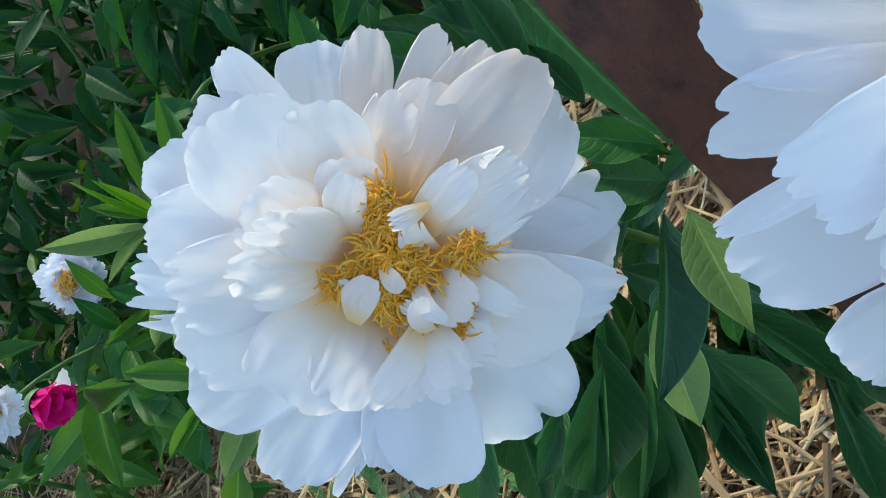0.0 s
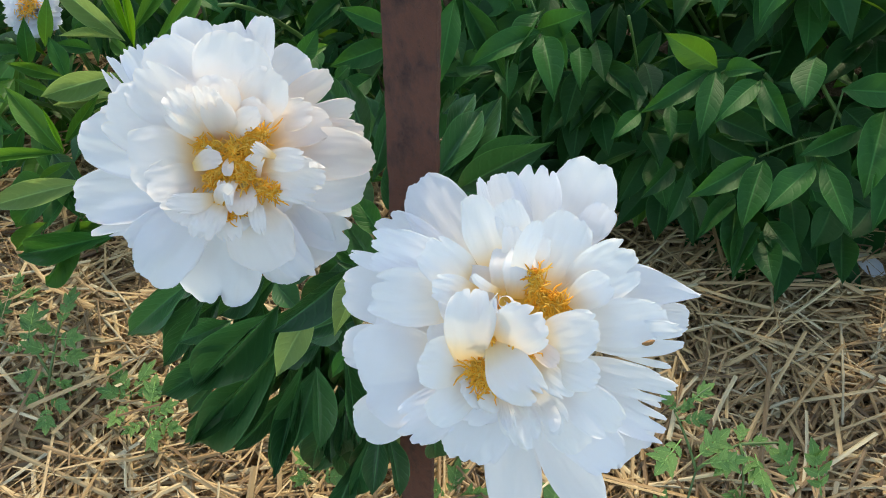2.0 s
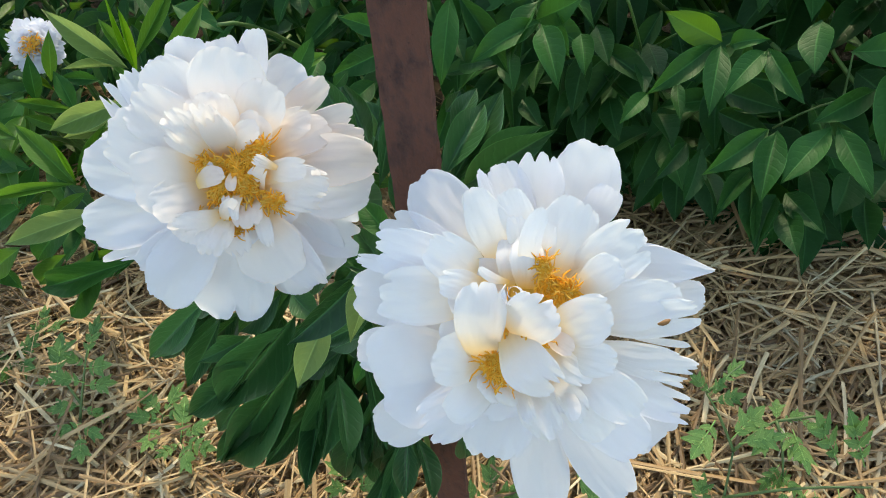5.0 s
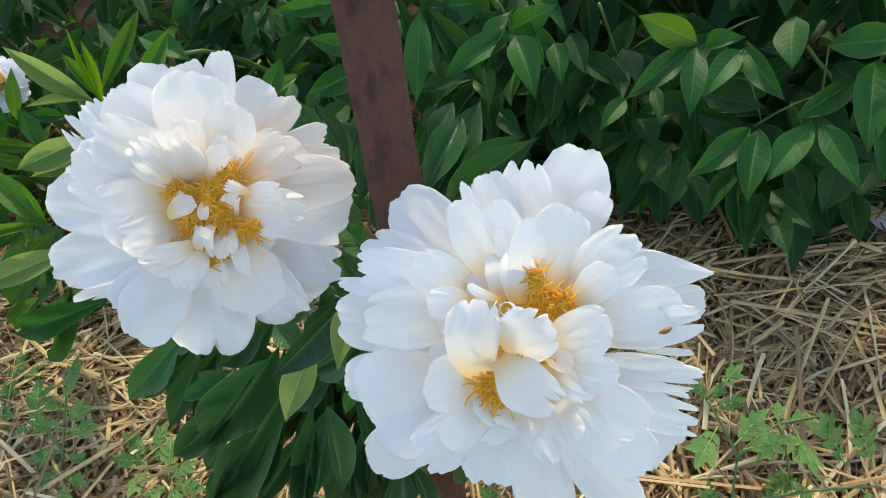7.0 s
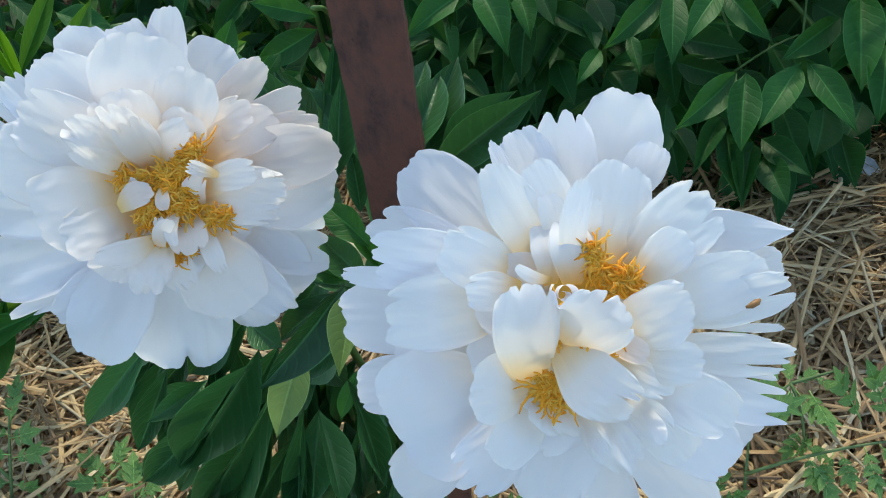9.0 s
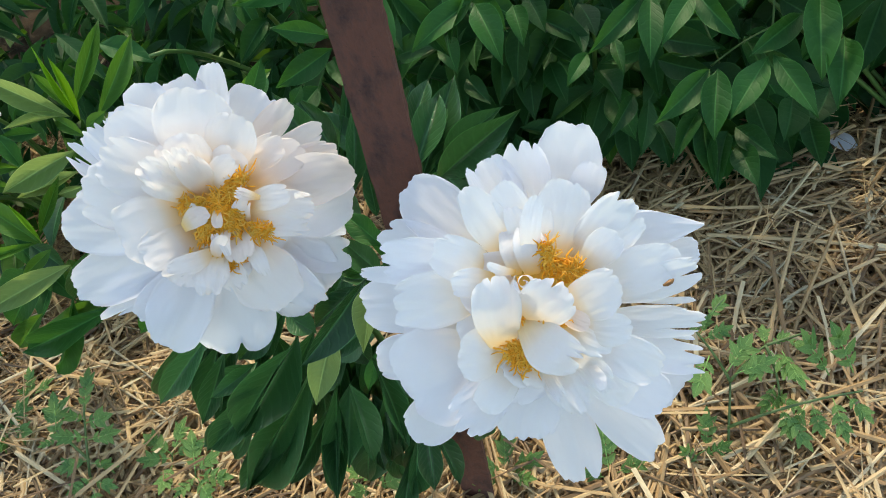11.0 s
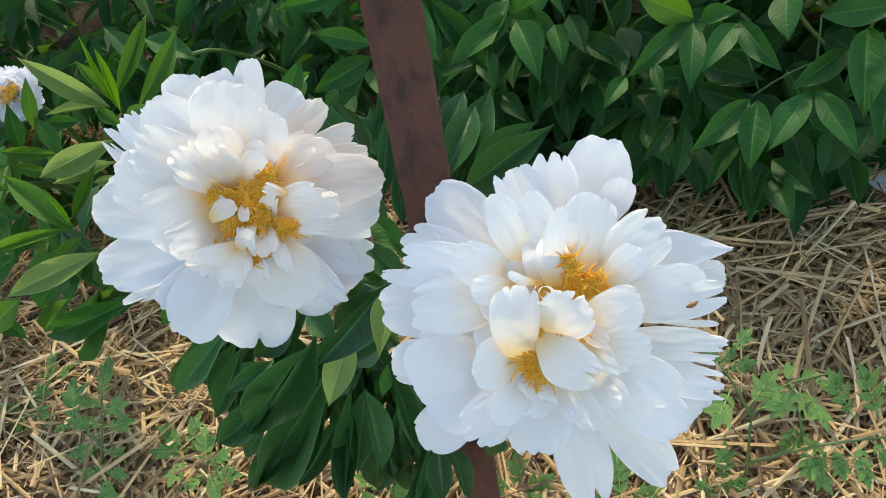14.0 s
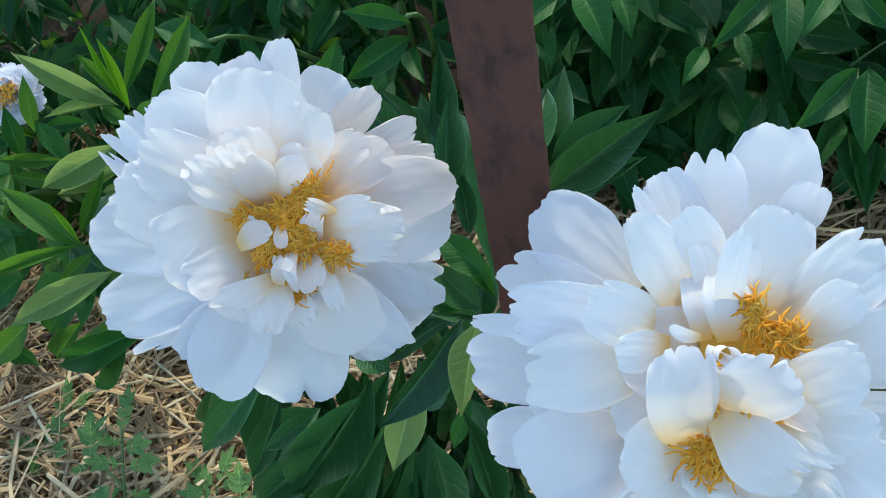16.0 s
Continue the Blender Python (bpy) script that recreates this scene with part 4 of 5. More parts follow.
leaf(peony, (-0.107, 0.256, 0.328), (-0.124, 0.295, 0.356), 0.016, "deep")
leaf(peony, (-0.079, 0.267, 0.347), (-0.048, 0.159, 0.305), 0.026, "deep")
leaf(peony, (-0.105, 0.307, 0.335), (-0.091, 0.240, 0.307), 0.025, "deep")
leaf(peony, (-0.091, 0.302, 0.242), (-0.159, 0.325, 0.326), 0.018, "deep")
leaf(peony, (-0.065, 0.159, 0.316), (-0.093, 0.155, 0.329), 0.012, "deep")
leaf(peony, (-0.044, 0.134, 0.340), (-0.068, 0.153, 0.368), 0.011, "mid")
leaf(peony, (-0.054, 0.129, 0.329), (-0.083, 0.122, 0.341), 0.011, "deep")
leaf(peony, (-0.053, 0.083, 0.173), (-0.070, 0.017, 0.081), 0.022, "deep")
leaf(peony, (-0.202, 0.354, 0.345), (-0.230, 0.321, 0.339), 0.013, "fresh")
leaf(peony, (-0.088, 0.249, 0.243), (-0.085, 0.210, 0.199), 0.023, "deep")
leaf(peony, (-0.084, 0.233, 0.229), (-0.123, 0.206, 0.203), 0.022, "deep")
leaf(peony, (-0.071, 0.205, 0.229), (-0.108, 0.185, 0.207), 0.020, "deep")
leaf(peony, (-0.119, 0.221, 0.212), (-0.124, 0.192, 0.166), 0.024, "deep")
leaf(peony, (-0.092, 0.191, 0.203), (-0.133, 0.167, 0.179), 0.023, "deep")
leaf(peony, (-0.042, 0.200, 0.237), (-0.077, 0.189, 0.234), 0.018, "deep")
leaf(peony, (-0.209, 0.130, 0.192), (-0.233, 0.094, 0.151), 0.027, "deep")
leaf(peony, (-0.172, 0.130, 0.200), (-0.212, 0.099, 0.170), 0.026, "deep")
leaf(peony, (-0.052, 0.125, 0.160), (-0.049, 0.095, 0.109), 0.022, "deep")
leaf(peony, (-0.057, 0.149, 0.181), (-0.066, 0.122, 0.138), 0.021, "deep")
leaf(peony, (-0.076, 0.274, 0.229), (-0.091, 0.302, 0.257), 0.020, "deep")
leaf(peony, (-0.086, 0.334, 0.251), (-0.090, 0.292, 0.223), 0.021, "deep")
leaf(peony, (-0.061, 0.241, 0.251), (-0.075, 0.261, 0.272), 0.017, "deep")
leaf(peony, (-0.108, 0.075, 0.324), (-0.165, 0.045, 0.249), 0.020, "deep")
leaf(peony, (-0.094, 0.075, 0.312), (-0.189, 0.045, 0.154), 0.026, "deep")
leaf(peony, (-0.107, 0.075, 0.274), (-0.149, 0.045, 0.182), 0.015, "deep")
leaf(peony, (-0.087, 0.075, 0.282), (-0.109, 0.045, 0.161), 0.015, "deep")
leaf(peony, (-0.078, 0.075, 0.280), (-0.067, 0.045, 0.220), 0.020, "deep")
leaf(peony, (-0.164, 0.075, 0.335), (-0.209, 0.045, 0.289), 0.018, "deep")
leaf(peony, (-0.159, 0.075, 0.317), (-0.186, 0.045, 0.264), 0.017, "deep")
leaf(peony, (-0.140, 0.075, 0.303), (-0.166, 0.045, 0.301), 0.014, "deep")
leaf(peony, (-0.140, 0.075, 0.276), (-0.200, 0.045, 0.220), 0.024, "deep")
leaf(peony, (-0.054, 0.075, 0.319), (-0.036, 0.045, 0.257), 0.014, "deep")
leaf(peony, (-0.032, 0.075, 0.222), (-0.027, 0.045, 0.183), 0.019, "deep")
leaf(peony, (-0.377, 0.210, 0.174), (-0.504, 0.190, 0.116), 0.032, "mid")
leaf(peony, (-0.389, 0.240, 0.164), (-0.456, 0.220, 0.122), 0.030, "mid")
leaf(peony, (-0.421, 0.270, 0.194), (-0.470, 0.250, 0.128), 0.029, "deep")
leaf(peony, (-0.425, 0.270, 0.231), (-0.386, 0.250, 0.200), 0.026, "deep")
leaf(peony, (-0.371, 0.250, 0.186), (-0.443, 0.230, 0.102), 0.026, "deep")
leaf(peony, (-0.309, 0.200, 0.200), (-0.338, 0.180, 0.173), 0.021, "mid")
leaf(peony, (-0.433, 0.220, 0.168), (-0.505, 0.200, 0.057), 0.023, "mid")
leaf(peony, (-0.467, 0.240, 0.186), (-0.537, 0.220, 0.115), 0.030, "mid")
leaf(peony, (-0.483, 0.260, 0.207), (-0.450, 0.250, 0.177), 0.026, "deep")
leaf(peony, (-0.081, 0.170, 0.317), (-0.115, 0.150, 0.274), 0.019, "deep")
leaf(peony, (-0.078, 0.150, 0.298), (-0.130, 0.140, 0.252), 0.018, "deep")
leaf(peony, (-0.154, 0.160, 0.262), (-0.197, 0.140, 0.194), 0.024, "deep")
leaf(peony, (-0.212, 0.160, 0.214), (-0.264, 0.140, 0.145), 0.025, "deep")
leaf(peony, (-0.117, 0.180, 0.293), (-0.168, 0.170, 0.232), 0.022, "deep")
leaf(peony, (-0.269, 0.170, 0.192), (-0.333, 0.150, 0.105), 0.028, "deep")

# ---- the bushes behind ----
def bush(name, at, spread, height, count, kinds, label, seed, size=(0.075, 0.115), keep=None, slim=1.0):
    """A leafy plant: stems from one foot, and compound leaves of three to five drooping leaflets."""
    plant = thing(name, at, label, "peony", "leafy peony bushes")
    rng = random.Random(seed)
    ends = []
    for _ in range(9):
        g, r = rng.uniform(0, 2 * math.pi), math.sqrt(rng.random())
        end = Vector((at[0] + spread[0] * r * math.cos(g), at[1] + spread[1] * r * math.sin(g), height * rng.uniform(0.5, 0.95)))
        ends.append(end)
        stem(plant, (at[0] + 0.03 * math.cos(g), at[1] + 0.03 * math.sin(g), 0), end, (0.2 * spread[0] * math.cos(g), 0, 0.05), 0.0035)
    made, leaves = 0, []
    while made < count:
        g, r = rng.uniform(0, 2 * math.pi), math.sqrt(rng.random())
        x, y = at[0] + spread[0] * r * math.cos(g), at[1] + spread[1] * r * math.sin(g)
        z = height * rng.uniform(0.12, 1.0) * (1 - 0.35 * r * r)
        if keep and not keep(x, y, z):
            made += 0.02
            continue
        made += 1
        turn = math.atan2(y - at[1] - 0.4 * spread[1], x - at[0]) + rng.gauss(0, 0.6)
        for k in range(rng.choice((3, 3, 4))):
            t = turn + (-0.9, 0.0, 0.9, 1.7)[k] * rng.uniform(0.7, 1.2)
            long = rng.uniform(*size)
            d = Vector((math.cos(t), math.sin(t), rng.uniform(-1.2, -0.1))).normalized()
            b = Vector((x, y, z)) + 0.012 * d
            leaves.append((b.y + 0.4 * abs(b.x + 0.1), leaf_place(plant, b, b + long * d, long * slim * rng.uniform(0.34, 0.46), rng.choice(kinds), (0.1 * math.cos(t), -0.35, 1), 0.3)))
    leaves.sort(key=lambda one: one[0])
    for _, (me, m) in leaves[:280]:
        part("leaf", me, plant, m)
    if len(leaves) > 280:
        foliage(plant, [one for _, one in leaves[280:]])
    return plant


behind = bush("peony_bush", (0.28, 0.86, 0), (0.5, 0.26), 0.53, 200, ("dark", "dark", "mid", "mid", "sunny"), "shade-darkened green peony bush with drooping leaves over the straw", 5, keep=lambda x, y, z: y > 0.62 and not (0.24 < x < 0.5 and y < 0.74 and z < 0.22))
leaf(behind, (0.126, 0.554, 0.278), (0.072, 0.491, 0.253), 0.0255, "mid")
leaf(behind, (0.133, 0.554, 0.278), (0.134, 0.479, 0.243), 0.0264, "mid")
leaf(behind, (0.176, 0.554, 0.278), (0.144, 0.494, 0.258), 0.0246, "mid")
leaf(behind, (0.178, 0.556, 0.280), (0.217, 0.496, 0.262), 0.0246, "mid")
leaf(behind, (0.222, 0.579, 0.303), (0.221, 0.516, 0.282), 0.0326, "mid")
leaf(behind, (0.252, 0.560, 0.284), (0.327, 0.544, 0.308), 0.0326, "mid")
leaf(behind, (0.141, 0.575, 0.267), (0.178, 0.557, 0.290), 0.0211, "mid")
leaf(behind, (0.284, 0.547, 0.255), (0.229, 0.493, 0.243), 0.0255, "mid")
leaf(behind, (0.296, 0.551, 0.276), (0.293, 0.462, 0.233), 0.0352, "mid")
leaf(behind, (0.320, 0.519, 0.245), (0.308, 0.442, 0.215), 0.0326, "mid")
leaf(behind, (0.252, 0.499, 0.241), (0.289, 0.427, 0.218), 0.0255, "mid")
leaf(behind, (0.248, 0.497, 0.239), (0.209, 0.429, 0.215), 0.0299, "mid")
leaf(behind, (0.199, 0.481, 0.239), (0.194, 0.405, 0.210), 0.0290, "mid")
leaf(behind, (0.191, 0.481, 0.238), (0.138, 0.420, 0.220), 0.0273, "mid")
# Lower leaves take the darkened green for the shade they hang in.
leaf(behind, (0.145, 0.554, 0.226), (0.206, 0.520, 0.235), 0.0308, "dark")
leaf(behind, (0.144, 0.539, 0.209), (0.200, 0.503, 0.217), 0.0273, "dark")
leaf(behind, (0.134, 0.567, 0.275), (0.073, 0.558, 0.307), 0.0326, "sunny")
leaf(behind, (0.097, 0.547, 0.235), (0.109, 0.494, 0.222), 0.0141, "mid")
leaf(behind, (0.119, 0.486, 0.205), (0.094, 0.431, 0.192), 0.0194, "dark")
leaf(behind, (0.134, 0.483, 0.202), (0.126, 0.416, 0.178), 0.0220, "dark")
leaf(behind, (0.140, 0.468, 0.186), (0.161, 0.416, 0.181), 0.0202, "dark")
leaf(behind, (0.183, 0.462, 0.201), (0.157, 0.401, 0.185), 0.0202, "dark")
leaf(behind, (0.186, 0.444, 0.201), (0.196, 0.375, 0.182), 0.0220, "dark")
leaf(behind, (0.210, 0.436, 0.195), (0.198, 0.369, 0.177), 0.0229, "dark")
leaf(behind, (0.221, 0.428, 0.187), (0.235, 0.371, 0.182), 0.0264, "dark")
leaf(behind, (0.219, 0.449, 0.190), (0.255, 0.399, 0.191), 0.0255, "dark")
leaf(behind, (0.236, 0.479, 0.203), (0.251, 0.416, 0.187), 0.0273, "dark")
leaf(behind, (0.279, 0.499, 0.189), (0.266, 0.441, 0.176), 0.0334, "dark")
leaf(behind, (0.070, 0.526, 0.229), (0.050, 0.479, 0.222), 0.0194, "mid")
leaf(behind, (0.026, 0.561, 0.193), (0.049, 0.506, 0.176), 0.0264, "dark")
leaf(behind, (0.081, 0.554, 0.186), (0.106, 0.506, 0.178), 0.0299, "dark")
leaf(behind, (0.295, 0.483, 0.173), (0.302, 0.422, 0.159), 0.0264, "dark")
leaf(behind, (-0.049, 0.537, 0.292), (-0.108, 0.479, 0.271), 0.0299, "mid")
leaf(behind, (-0.045, 0.525, 0.296), (-0.010, 0.456, 0.267), 0.0308, "mid")
leaf(behind, (-0.091, 0.575, 0.301), (-0.143, 0.545, 0.310), 0.0414, "mid")
leaf(behind, (-0.060, 0.558, 0.281), (-0.008, 0.552, 0.317), 0.0308, "mid")
leaf(behind, (-0.086, 0.554, 0.240), (-0.069, 0.502, 0.225), 0.0273, "mid")
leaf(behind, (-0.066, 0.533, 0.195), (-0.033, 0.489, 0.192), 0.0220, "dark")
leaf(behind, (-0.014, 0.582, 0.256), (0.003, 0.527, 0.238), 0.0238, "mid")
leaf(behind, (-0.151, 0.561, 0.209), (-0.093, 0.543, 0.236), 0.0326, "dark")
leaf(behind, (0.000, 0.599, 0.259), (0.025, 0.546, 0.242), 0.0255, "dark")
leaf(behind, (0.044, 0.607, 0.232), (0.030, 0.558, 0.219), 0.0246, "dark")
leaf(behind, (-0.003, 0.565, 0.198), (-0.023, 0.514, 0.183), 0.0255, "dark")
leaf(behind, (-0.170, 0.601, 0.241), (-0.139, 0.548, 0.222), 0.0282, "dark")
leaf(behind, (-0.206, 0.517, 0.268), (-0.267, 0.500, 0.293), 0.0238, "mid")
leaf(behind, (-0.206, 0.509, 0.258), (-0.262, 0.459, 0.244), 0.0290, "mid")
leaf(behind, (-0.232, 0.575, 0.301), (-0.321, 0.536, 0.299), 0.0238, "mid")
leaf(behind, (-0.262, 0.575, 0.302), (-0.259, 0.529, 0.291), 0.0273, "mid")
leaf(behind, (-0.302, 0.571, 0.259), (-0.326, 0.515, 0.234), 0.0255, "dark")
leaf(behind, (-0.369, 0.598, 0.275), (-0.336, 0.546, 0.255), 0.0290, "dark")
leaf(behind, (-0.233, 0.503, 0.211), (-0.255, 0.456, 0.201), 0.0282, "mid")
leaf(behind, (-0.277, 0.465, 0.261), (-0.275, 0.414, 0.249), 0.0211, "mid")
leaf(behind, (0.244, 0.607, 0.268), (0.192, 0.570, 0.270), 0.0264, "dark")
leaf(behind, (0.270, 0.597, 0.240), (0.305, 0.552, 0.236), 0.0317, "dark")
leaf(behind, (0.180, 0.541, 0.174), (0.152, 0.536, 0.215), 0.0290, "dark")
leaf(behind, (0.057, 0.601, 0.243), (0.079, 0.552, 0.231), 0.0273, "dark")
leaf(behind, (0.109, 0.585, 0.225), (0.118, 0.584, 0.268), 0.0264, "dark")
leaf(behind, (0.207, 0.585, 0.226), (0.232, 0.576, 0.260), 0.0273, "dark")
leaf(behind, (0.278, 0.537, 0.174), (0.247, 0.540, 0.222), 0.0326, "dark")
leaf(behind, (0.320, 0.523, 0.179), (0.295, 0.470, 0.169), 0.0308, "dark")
stem(behind, (0.033, 0.570, 0.311), (0.060, 0.600, 0.206), (0, 0, 0.004), 0.0017)
stem(behind, (0.111, 0.600, 0.274), (0.056, 0.620, 0.220), (0, 0, 0.004), 0.0014)
stem(behind, (0.178, 0.600, 0.246), (0.213, 0.570, 0.179), (0, 0, 0.004), 0.0015)
stem(behind, (0.263, 0.560, 0.195), (0.262, 0.600, 0.259), (0, 0, 0.004), 0.0015)
stem(behind, (0.040, 0.600, 0.128), (0.052, 0.620, -0.007), (0, 0, 0.004), 0.002)
stem(behind, (-0.054, 0.560, 0.276), (-0.077, 0.580, 0.305), (0, 0, 0.004), 0.0014)
stem(behind, (0.139, 0.580, 0.262), (0.190, 0.600, 0.289), (0, 0, 0.004), 0.0014)
stem(behind, (0.203, 0.560, 0.183), (0.266, 0.600, 0.203), (0, 0, 0.004), 0.0013)
# Extra bush, added to throw shade on the straw at the right.
bush("peony_bush", (0.48, 0.98, 0), (0.4, 0.3), 0.56, 130, ("dark",), "added tall peony bush to shade the straw, shade-darkened green", 18, keep=lambda x, y, z: y > 0.68)
bush("peony_bush", (0.08, 0.66, 0), (0.22, 0.13), 0.26, 75, ("dark", "dark", "mid"), "low shade-darkened green peony foliage at the foot of the bush", 16, (0.07, 0.1), keep=lambda x, y, z: y > 0.58)
bush("peony_bush", (0.5, 0.68, 0), (0.28, 0.12), 0.24, 75, ("dark", "dark", "mid"), "low shade-darkened green peony foliage drooping to the straw", 17, (0.07, 0.1), keep=lambda x, y, z: y > 0.6 and not (0.26 < x < 0.48 and y < 0.72))
bush("peony_bush", (-0.28, 0.72, 0), (0.36, 0.28), 0.42, 150, ("dark", "dark", "mid"), "dense shade-darkened green peony bush behind the blooms", 6, (0.06, 0.1), slim=0.8, keep=lambda x, y, z: y > 0.5)
bush("peony_bush", (0.95, 0.95, 0), (0.45, 0.35), 0.54, 130, ("dark", "mid"), "shade-darkened green peony bush with drooping leaves", 7, keep=lambda x, y, z: y > 0.62)
# Only the darkened green here, so shade is painted over this whole bush.
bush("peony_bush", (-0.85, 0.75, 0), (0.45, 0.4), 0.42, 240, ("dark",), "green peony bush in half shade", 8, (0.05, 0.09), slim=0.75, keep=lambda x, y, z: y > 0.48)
bush("peony_bush", (0.1, 1.35, 0), (0.9, 0.35), 0.75, 150, ("dark", "mid", "sunny"), "shade-darkened green peony bush in the row behind", 9)
bush("peony_bush", (-1.0, 1.3, 0), (0.8, 0.35), 0.8, 230, ("dark",), "shade-darkened green peony bush in the row behind", 10, (0.06, 0.1), slim=0.75)

bush("peony_bush", (1.15, 1.4, 0), (0.5, 0.35), 0.75, 110, ("dark", "mid"), "shade-darkened green peony bush in the row behind", 12)
# Row added to cover the far soil and keep it in shade.
bush("peony_bush", (-0.3, 1.95, 0), (1.7, 0.35), 1.0, 190, ("dark",), "added peony hedge at the back, shade-darkened green", 11, (0.08, 0.13))

shoots = thing("peony_shoots", (-0.36, 0.34, 0), "fresh pale green leafy shoots of a young peony", "peony")
leaf(shoots, (-0.435, 0.355, 0.294), (-0.516, 0.356, 0.351), 0.0221, "lime")
leaf(shoots, (-0.419, 0.347, 0.295), (-0.451, 0.377, 0.362), 0.0059, "bright")
leaf(shoots, (-0.419, 0.347, 0.295), (-0.437, 0.374, 0.354), 0.0085, "bright")
leaf(shoots, (-0.437, 0.361, 0.300), (-0.468, 0.374, 0.337), 0.0110, "fresh")
leaf(shoots, (-0.438, 0.369, 0.294), (-0.433, 0.463, 0.336), 0.0179, "fresh")
leaf(shoots, (-0.427, 0.379, 0.272), (-0.411, 0.474, 0.311), 0.0229, "fresh")
leaf(shoots, (-0.441, 0.355, 0.296), (-0.486, 0.320, 0.308), 0.0102, "lime")
leaf(shoots, (-0.420, 0.343, 0.278), (-0.452, 0.351, 0.297), 0.0136, "fresh")
leaf(shoots, (-0.426, 0.356, 0.278), (-0.407, 0.372, 0.287), 0.0136, "fresh")
leaf(shoots, (-0.409, 0.312, 0.289), (-0.485, 0.274, 0.266), 0.0263, "lime")
leaf(shoots, (-0.419, 0.310, 0.262), (-0.479, 0.279, 0.254), 0.0179, "lime")
leaf(shoots, (-0.416, 0.300, 0.251), (-0.440, 0.289, 0.250), 0.0127, "lime")
leaf(shoots, (-0.547, 0.353, 0.261), (-0.545, 0.378, 0.311), 0.0153, "fresh")
leaf(shoots, (-0.557, 0.332, 0.246), (-0.562, 0.354, 0.295), 0.0179, "mid")
leaf(shoots, (-0.516, 0.339, 0.237), (-0.540, 0.356, 0.275), 0.0187, "mid")
leaf(shoots, (-0.520, 0.339, 0.239), (-0.567, 0.314, 0.261), 0.0145, "fresh")
leaf(shoots, (-0.528, 0.322, 0.226), (-0.553, 0.307, 0.249), 0.0145, "fresh")
leaf(shoots, (-0.510, 0.384, 0.249), (-0.541, 0.358, 0.264), 0.0153, "mid")
leaf(shoots, (-0.442, 0.239, 0.232), (-0.513, 0.262, 0.278), 0.0247, "fresh")
leaf(shoots, (-0.434, 0.234, 0.239), (-0.467, 0.256, 0.270), 0.0051, "bright")
leaf(shoots, (-0.444, 0.240, 0.234), (-0.518, 0.196, 0.234), 0.0127, "fresh")
leaf(shoots, (-0.451, 0.252, 0.233), (-0.432, 0.297, 0.269), 0.0127, "fresh")
leaf(shoots, (-0.440, 0.242, 0.221), (-0.468, 0.216, 0.206), 0.0136, "fresh")
leaf(shoots, (-0.415, 0.229, 0.214), (-0.501, 0.176, 0.195), 0.0263, "lime")
leaf(shoots, (-0.479, 0.237, 0.188), (-0.527, 0.227, 0.167), 0.0255, "mid")
leaf(shoots, (-0.385, 0.236, 0.154), (-0.502, 0.211, 0.115), 0.0204, "fresh")
leaf(shoots, (-0.454, 0.223, 0.138), (-0.478, 0.221, 0.088), 0.0179, "fresh")
leaf(shoots, (-0.483, 0.219, 0.144), (-0.534, 0.206, 0.094), 0.0229, "fresh")
leaf(shoots, (-0.531, 0.208, 0.151), (-0.597, 0.188, 0.100), 0.0289, "fresh")
leaf(shoots, (-0.584, 0.212, 0.117), (-0.573, 0.210, 0.069), 0.0221, "mid")
leaf(shoots, (-0.434, 0.275, 0.151), (-0.486, 0.248, 0.088), 0.0323, "mid")
leaf(shoots, (-0.564, 0.264, 0.158), (-0.620, 0.236, 0.124), 0.0272, "mid")
leaf(shoots, (-0.567, 0.292, 0.184), (-0.627, 0.302, 0.186), 0.0272, "mid")
for foot, end, sag in (((-0.36, 0.36, 0), (-0.44, 0.4, 0.26), (0, 0, 0.03)), ((-0.37, 0.33, 0), (-0.41, 0.31, 0.2), (-0.02, 0, 0.02)), ((-0.34, 0.35, 0), (-0.36, 0.38, 0.25), (0.02, 0, 0.02))):
    stem(shoots, foot, end, sag, 0.003)


# ---- far blooms ----
def small_bloom(plant, place, face, radius, rings, material, label, seed):
    """A bloom of overlapping petal rings; face is the way it looks."""
    z = Vector(face).normalized()
    x = Vector((1, 0.2, 0)).cross(z).normalized()
    head = flower_head(plant, place, x, z.cross(x), label, 0.6)
    rng = random.Random(seed)
    for share, count, height, tip in rings:
        for k in range(count):
            g = 2 * math.pi * (k + rng.uniform(-0.3, 0.3)) / count + seed
            r = radius * share * rng.uniform(0.88, 1.1)
            petal(head, (3 * math.cos(g), 3 * math.sin(g)), (r * math.cos(g), r * math.sin(g)), radius * rng.uniform(0.45, 0.75), (-10, height, tip + rng.uniform(-3, 3)), rng.choice(("jag", "scallop", "jag")), material)
    return head


far = thing("peony_plant", (-0.6, 0.45, 0), "white peony with a small far bloom among leaves", "peony")
far_bloom = small_bloom(far, (-0.587, 0.390, 0.279), (0.45, -0.6, 0.66), 31, [(1.0, 13, -6, 0), (0.85, 11, 2, 6), (0.65, 9, 8, 14), (0.45, 8, 12, 16), (0.22, 6, 14, 16)], WHITE, "small white double bloom", 3)
stamens(far_bloom, [(0, 0, 18, 7, 90), (8, -6, 17, 5, 40)], 14, 3.2, 1.2)
stem(far, (-0.6, 0.45, 0), (-0.591, 0.402, 0.265), (0, 0.02, 0.03), 0.003)
other = small_bloom(far, (-0.688, 0.298, 0.293), (0.45, -0.6, 0.66), 28, [(1.0, 10, -4, 0), (0.7, 9, 6, 10), (0.4, 6, 10, 14)], WHITE, "small white bloom", 5)
stem(far, (-0.61, 0.44, 0), (-0.692, 0.310, 0.279), (0, 0.02, 0.03), 0.003)
